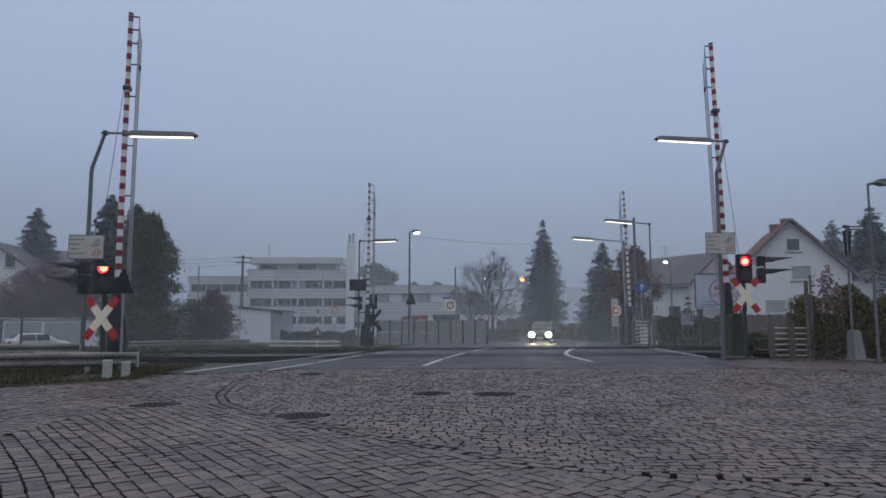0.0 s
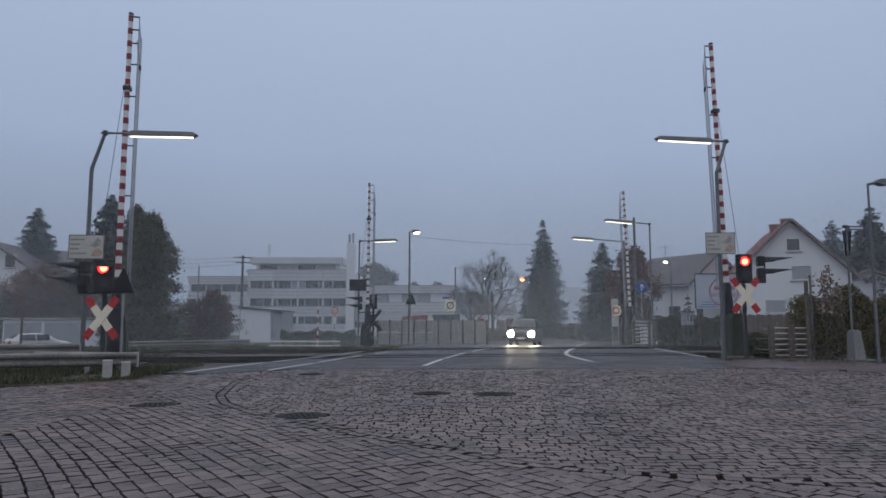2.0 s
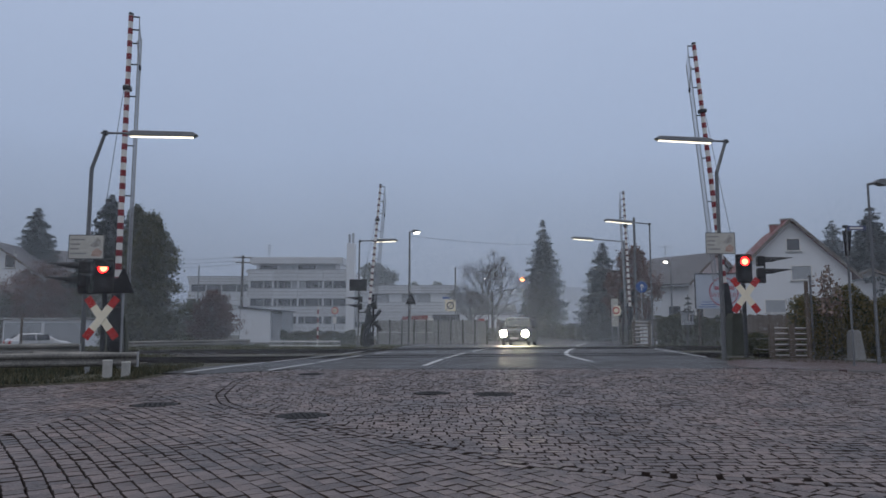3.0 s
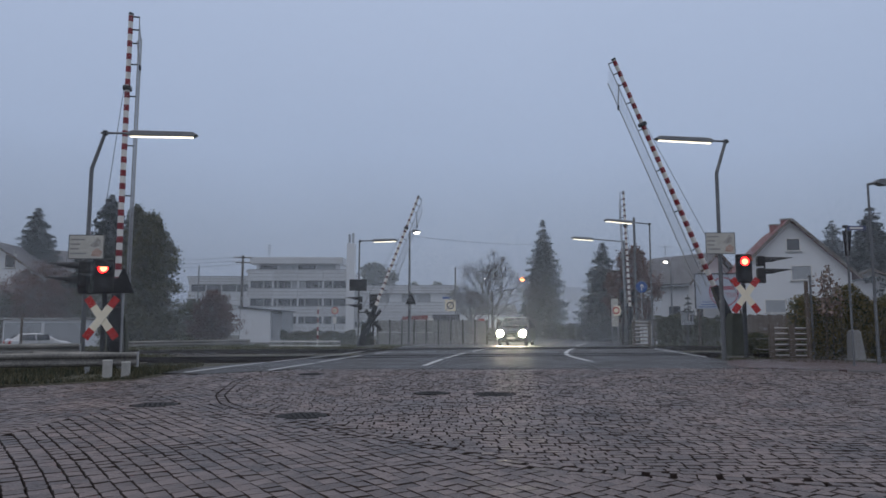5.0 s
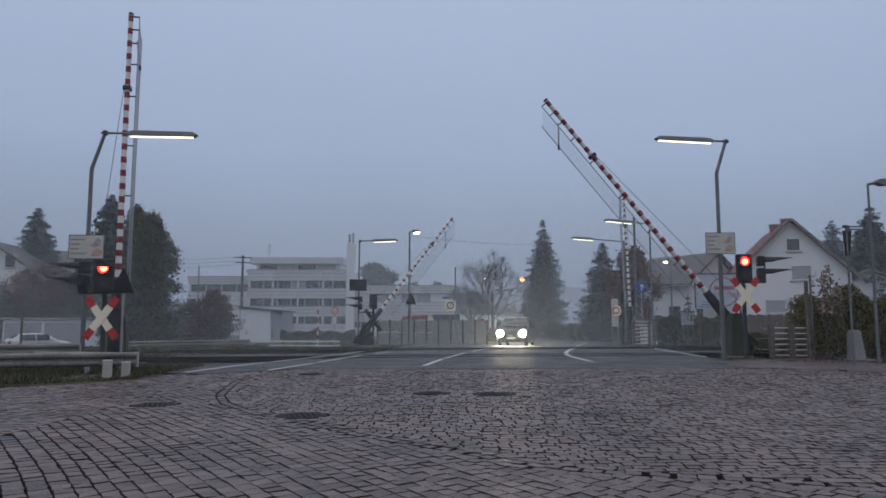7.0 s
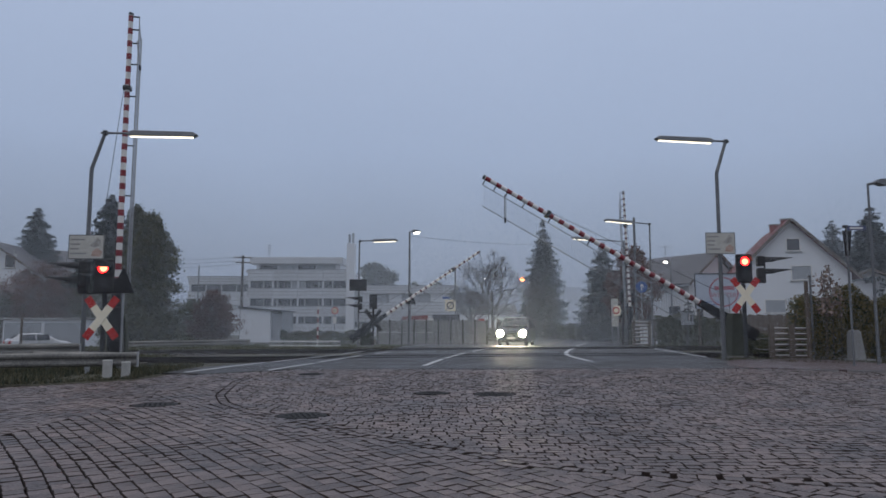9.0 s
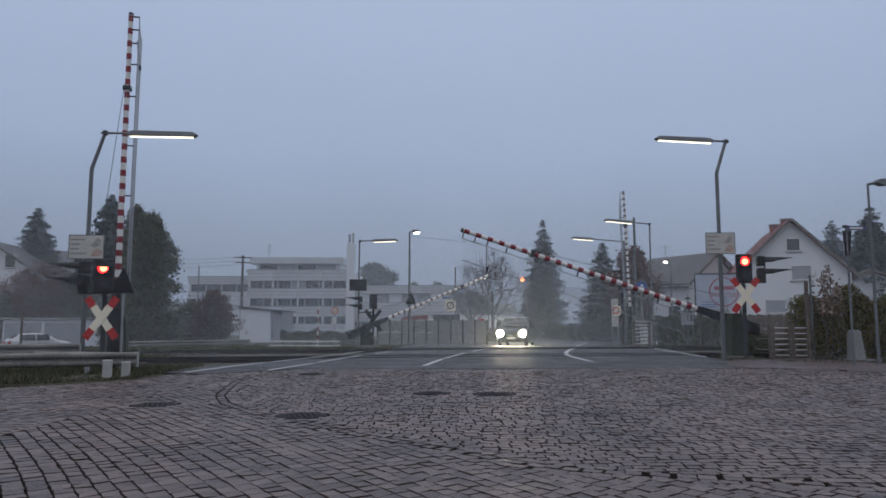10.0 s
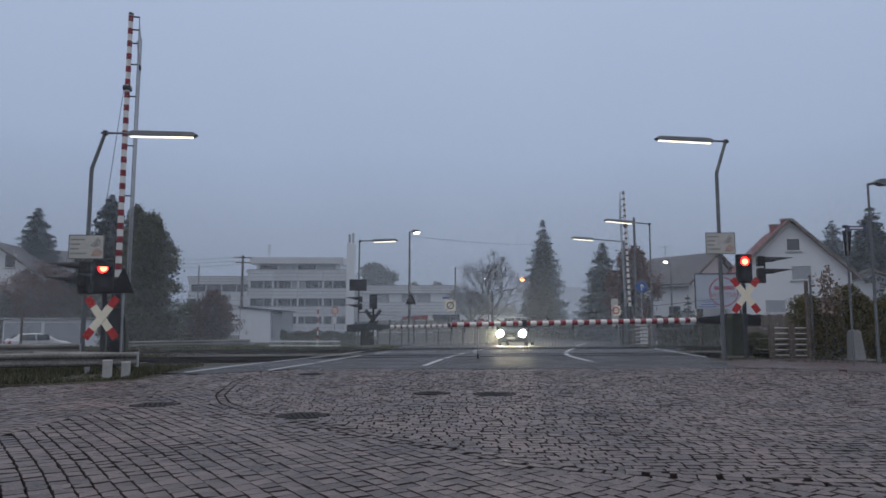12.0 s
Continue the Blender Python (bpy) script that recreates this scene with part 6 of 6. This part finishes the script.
def lay_setts():
    rnd = random.Random(77)
    setts = []

    def which(x, y):
        d = band_side(x, y)
        return d

    setts += courses(-55, 0.150, 0.145, rnd, lambda x, y: x > -4.72 and paved(x, y) and which(x, y) < (0.11 if y < 7.2 else 0.03))
    setts += courses(2, 0.158, 0.128, rnd, lambda x, y: paved(x, y) and x > -4.75 and which(x, y) > (0.32 if y < 7.2 else 0.375), (0.75, 1.3), 0.002)
    setts += courses(86, 0.150, 0.135, rnd, lambda x, y: x <= -4.72 and paved(x, y) and (y < 15 or which(x, y) < 0.01))
    # three curved courses along the band
    pts = []
    for (ax, ay), (bx, by) in zip(BAND, BAND[1:]):
        n = max(1, int(math.hypot(bx - ax, by - ay) / 0.05))
        pts += [(ax + (bx - ax) * i / n, ay + (by - ay) * i / n) for i in range(n)]
    for _ in range(14):
        pts = [pts[0]] + [((a[0] + b[0] + c[0]) / 3, (a[1] + b[1] + c[1]) / 3) for a, b, c in zip(pts, pts[1:], pts[2:])] + [pts[-1]]
    for k in range(3):
        gap = 0.0
        off = 0.06 + 0.145 * k
        nxt = 0.15
        for i in range(1, len(pts) - 1):
            gap += math.dist(pts[i], pts[i - 1])
            if gap >= nxt:
                dx, dy = pts[i + 1][0] - pts[i - 1][0], pts[i + 1][1] - pts[i - 1][1]
                n = math.hypot(dx, dy)
                x, y = pts[i][0] - dy / n * off, pts[i][1] + dx / n * off
                if paved(x, y):
                    setts.append((x, y, nxt / 2, 0.067, math.atan2(dy, dx)))
                gap, nxt = 0.0, 0.15 * rnd.uniform(0.9, 1.15)
    # rings of setts round the manhole covers
    for mx, my, r in MANHOLES:
        n = int(6.283 * (r + 0.16) / 0.15)
        for i in range(n):
            a = 6.283 * i / n
            setts.append((mx + math.cos(a) * (r + 0.145), my + math.sin(a) * (r + 0.145), 0.07, 0.065, a + 1.5708))
    return setts


def make_setts():
    v = [(-40, -4, -0.042), (40, -4, -0.042), (40, 12, -0.042), (12, 19.3, -0.042), (-6, 19.3, -0.042), (-8, 15, -0.042), (-40, 11, -0.042)]
    court = tagged(sheet("pavement", v, [tuple(range(7))], JOINT), "wet granite sett paving with dark sandy joints", "pavement", kind="structure")
    setts = lay_setts()
    rnd = random.Random(5)

    def solid(l, w, top, mid=0.009):
        """Corners of one sett: foot, shoulder and a slightly domed head."""
        g = 0.0046
        jit = [(rnd.uniform(-0.0055, 0.0055), rnd.uniform(-0.0055, 0.0055)) for _ in range(4)]
        c = []
        for inset, z in ((g, -0.07), (g, top - mid), (g + 0.0055, top)):
            for (sx, sy), (jx, jy) in zip(((-1, -1), (1, -1), (1, 1), (-1, 1)), jit):
                c.append((sx * (l - inset) + jx, sy * (w - inset) + jy, z + (rnd.uniform(-0.004, 0.004) if inset > g else 0)))
        return c

    quads = [(8, 9, 10, 11)] + [(a + 4 * k, (a + 1) % 4 + 4 * k, (a + 1) % 4 + 4 * k + 4, a + 4 * k + 4) for k in (0, 1) for a in range(4)]
    near = [s for s in setts if abs(s[0]) < 2.6 and 4.6 < s[1] < 6.2]
    near = sorted(near, key=lambda s: s[1])[:300]
    chosen = set(map(id, near))
    sides = [0] + [1] * 8  # earth clings to the flanks of each sett
    V, Q = [], []
    for s in setts:
        if id(s) in chosen:
            continue
        x, y, l, w, a = s
        ca, sa = math.cos(a), math.sin(a)
        dip = 0.005 * math.sin(x * 0.9 + y * 0.5) + 0.003 * math.sin(x * 2.1 - y * 1.6) + rnd.uniform(-0.003, 0.003)
        k = len(V)
        tx, ty = rnd.gauss(0, 0.014), rnd.gauss(0, 0.014)
        for p in solid(l, w, 0.0):
            V.append((x + ca * p[0] - sa * p[1], y + sa * p[0] + ca * p[1], p[2] + (dip + tx * p[0] + ty * p[1] if p[2] > -0.05 else 0)))
        Q += [tuple(k + i for i in q) for q in quads]
    rest = sheet("sett_field", V, Q, GRANITE, court, "")
    rest.data.materials.append(JOINT)
    rest.data.polygons.foreach_set("material_index", sides * (len(Q) // 9))
    tagged(rest, kind="stuff")
    shapes = []
    for i in range(14):
        me = bpy.data.meshes.new("sett")
        me.from_pydata(solid(0.085, 0.078, 0.0), [], quads)
        me.materials.append(GRANITE)
        me.materials.append(JOINT)
        me.polygons.foreach_set("material_index", sides)
        shapes.append(me)
    for x, y, l, w, a in near:
        o = new("sett", rnd.choice(shapes))
        o.parent = court
        dip = 0.005 * math.sin(x * 0.9 + y * 0.5) + 0.003 * math.sin(x * 2.1 - y * 1.6) + rnd.uniform(-0.003, 0.003)
        o.matrix_local = pose(x, y, dip, math.degrees(rnd.gauss(0, 0.014)), math.degrees(rnd.gauss(0, 0.014)), math.degrees(a)) @ Matrix.Diagonal((l / 0.085, w / 0.078, 1, 1))


make_setts()


def motions():
    for posed, table in MOVING:
        rows = {}
        for t, a in table:
            for o, m in posed(a):
                rows.setdefault(o.name, (o, []))[1].append((t, m))
        for o, r in rows.values():
            walk(o, r)
    walk(VAN, [(t, van_pose(t)) for t in (0.0, 0.5, 1.0, 1.5, 2.0, 2.5, 3.0, 3.4, 3.8, 4.2, 5.0, 8.0, 12.0)])


motions()
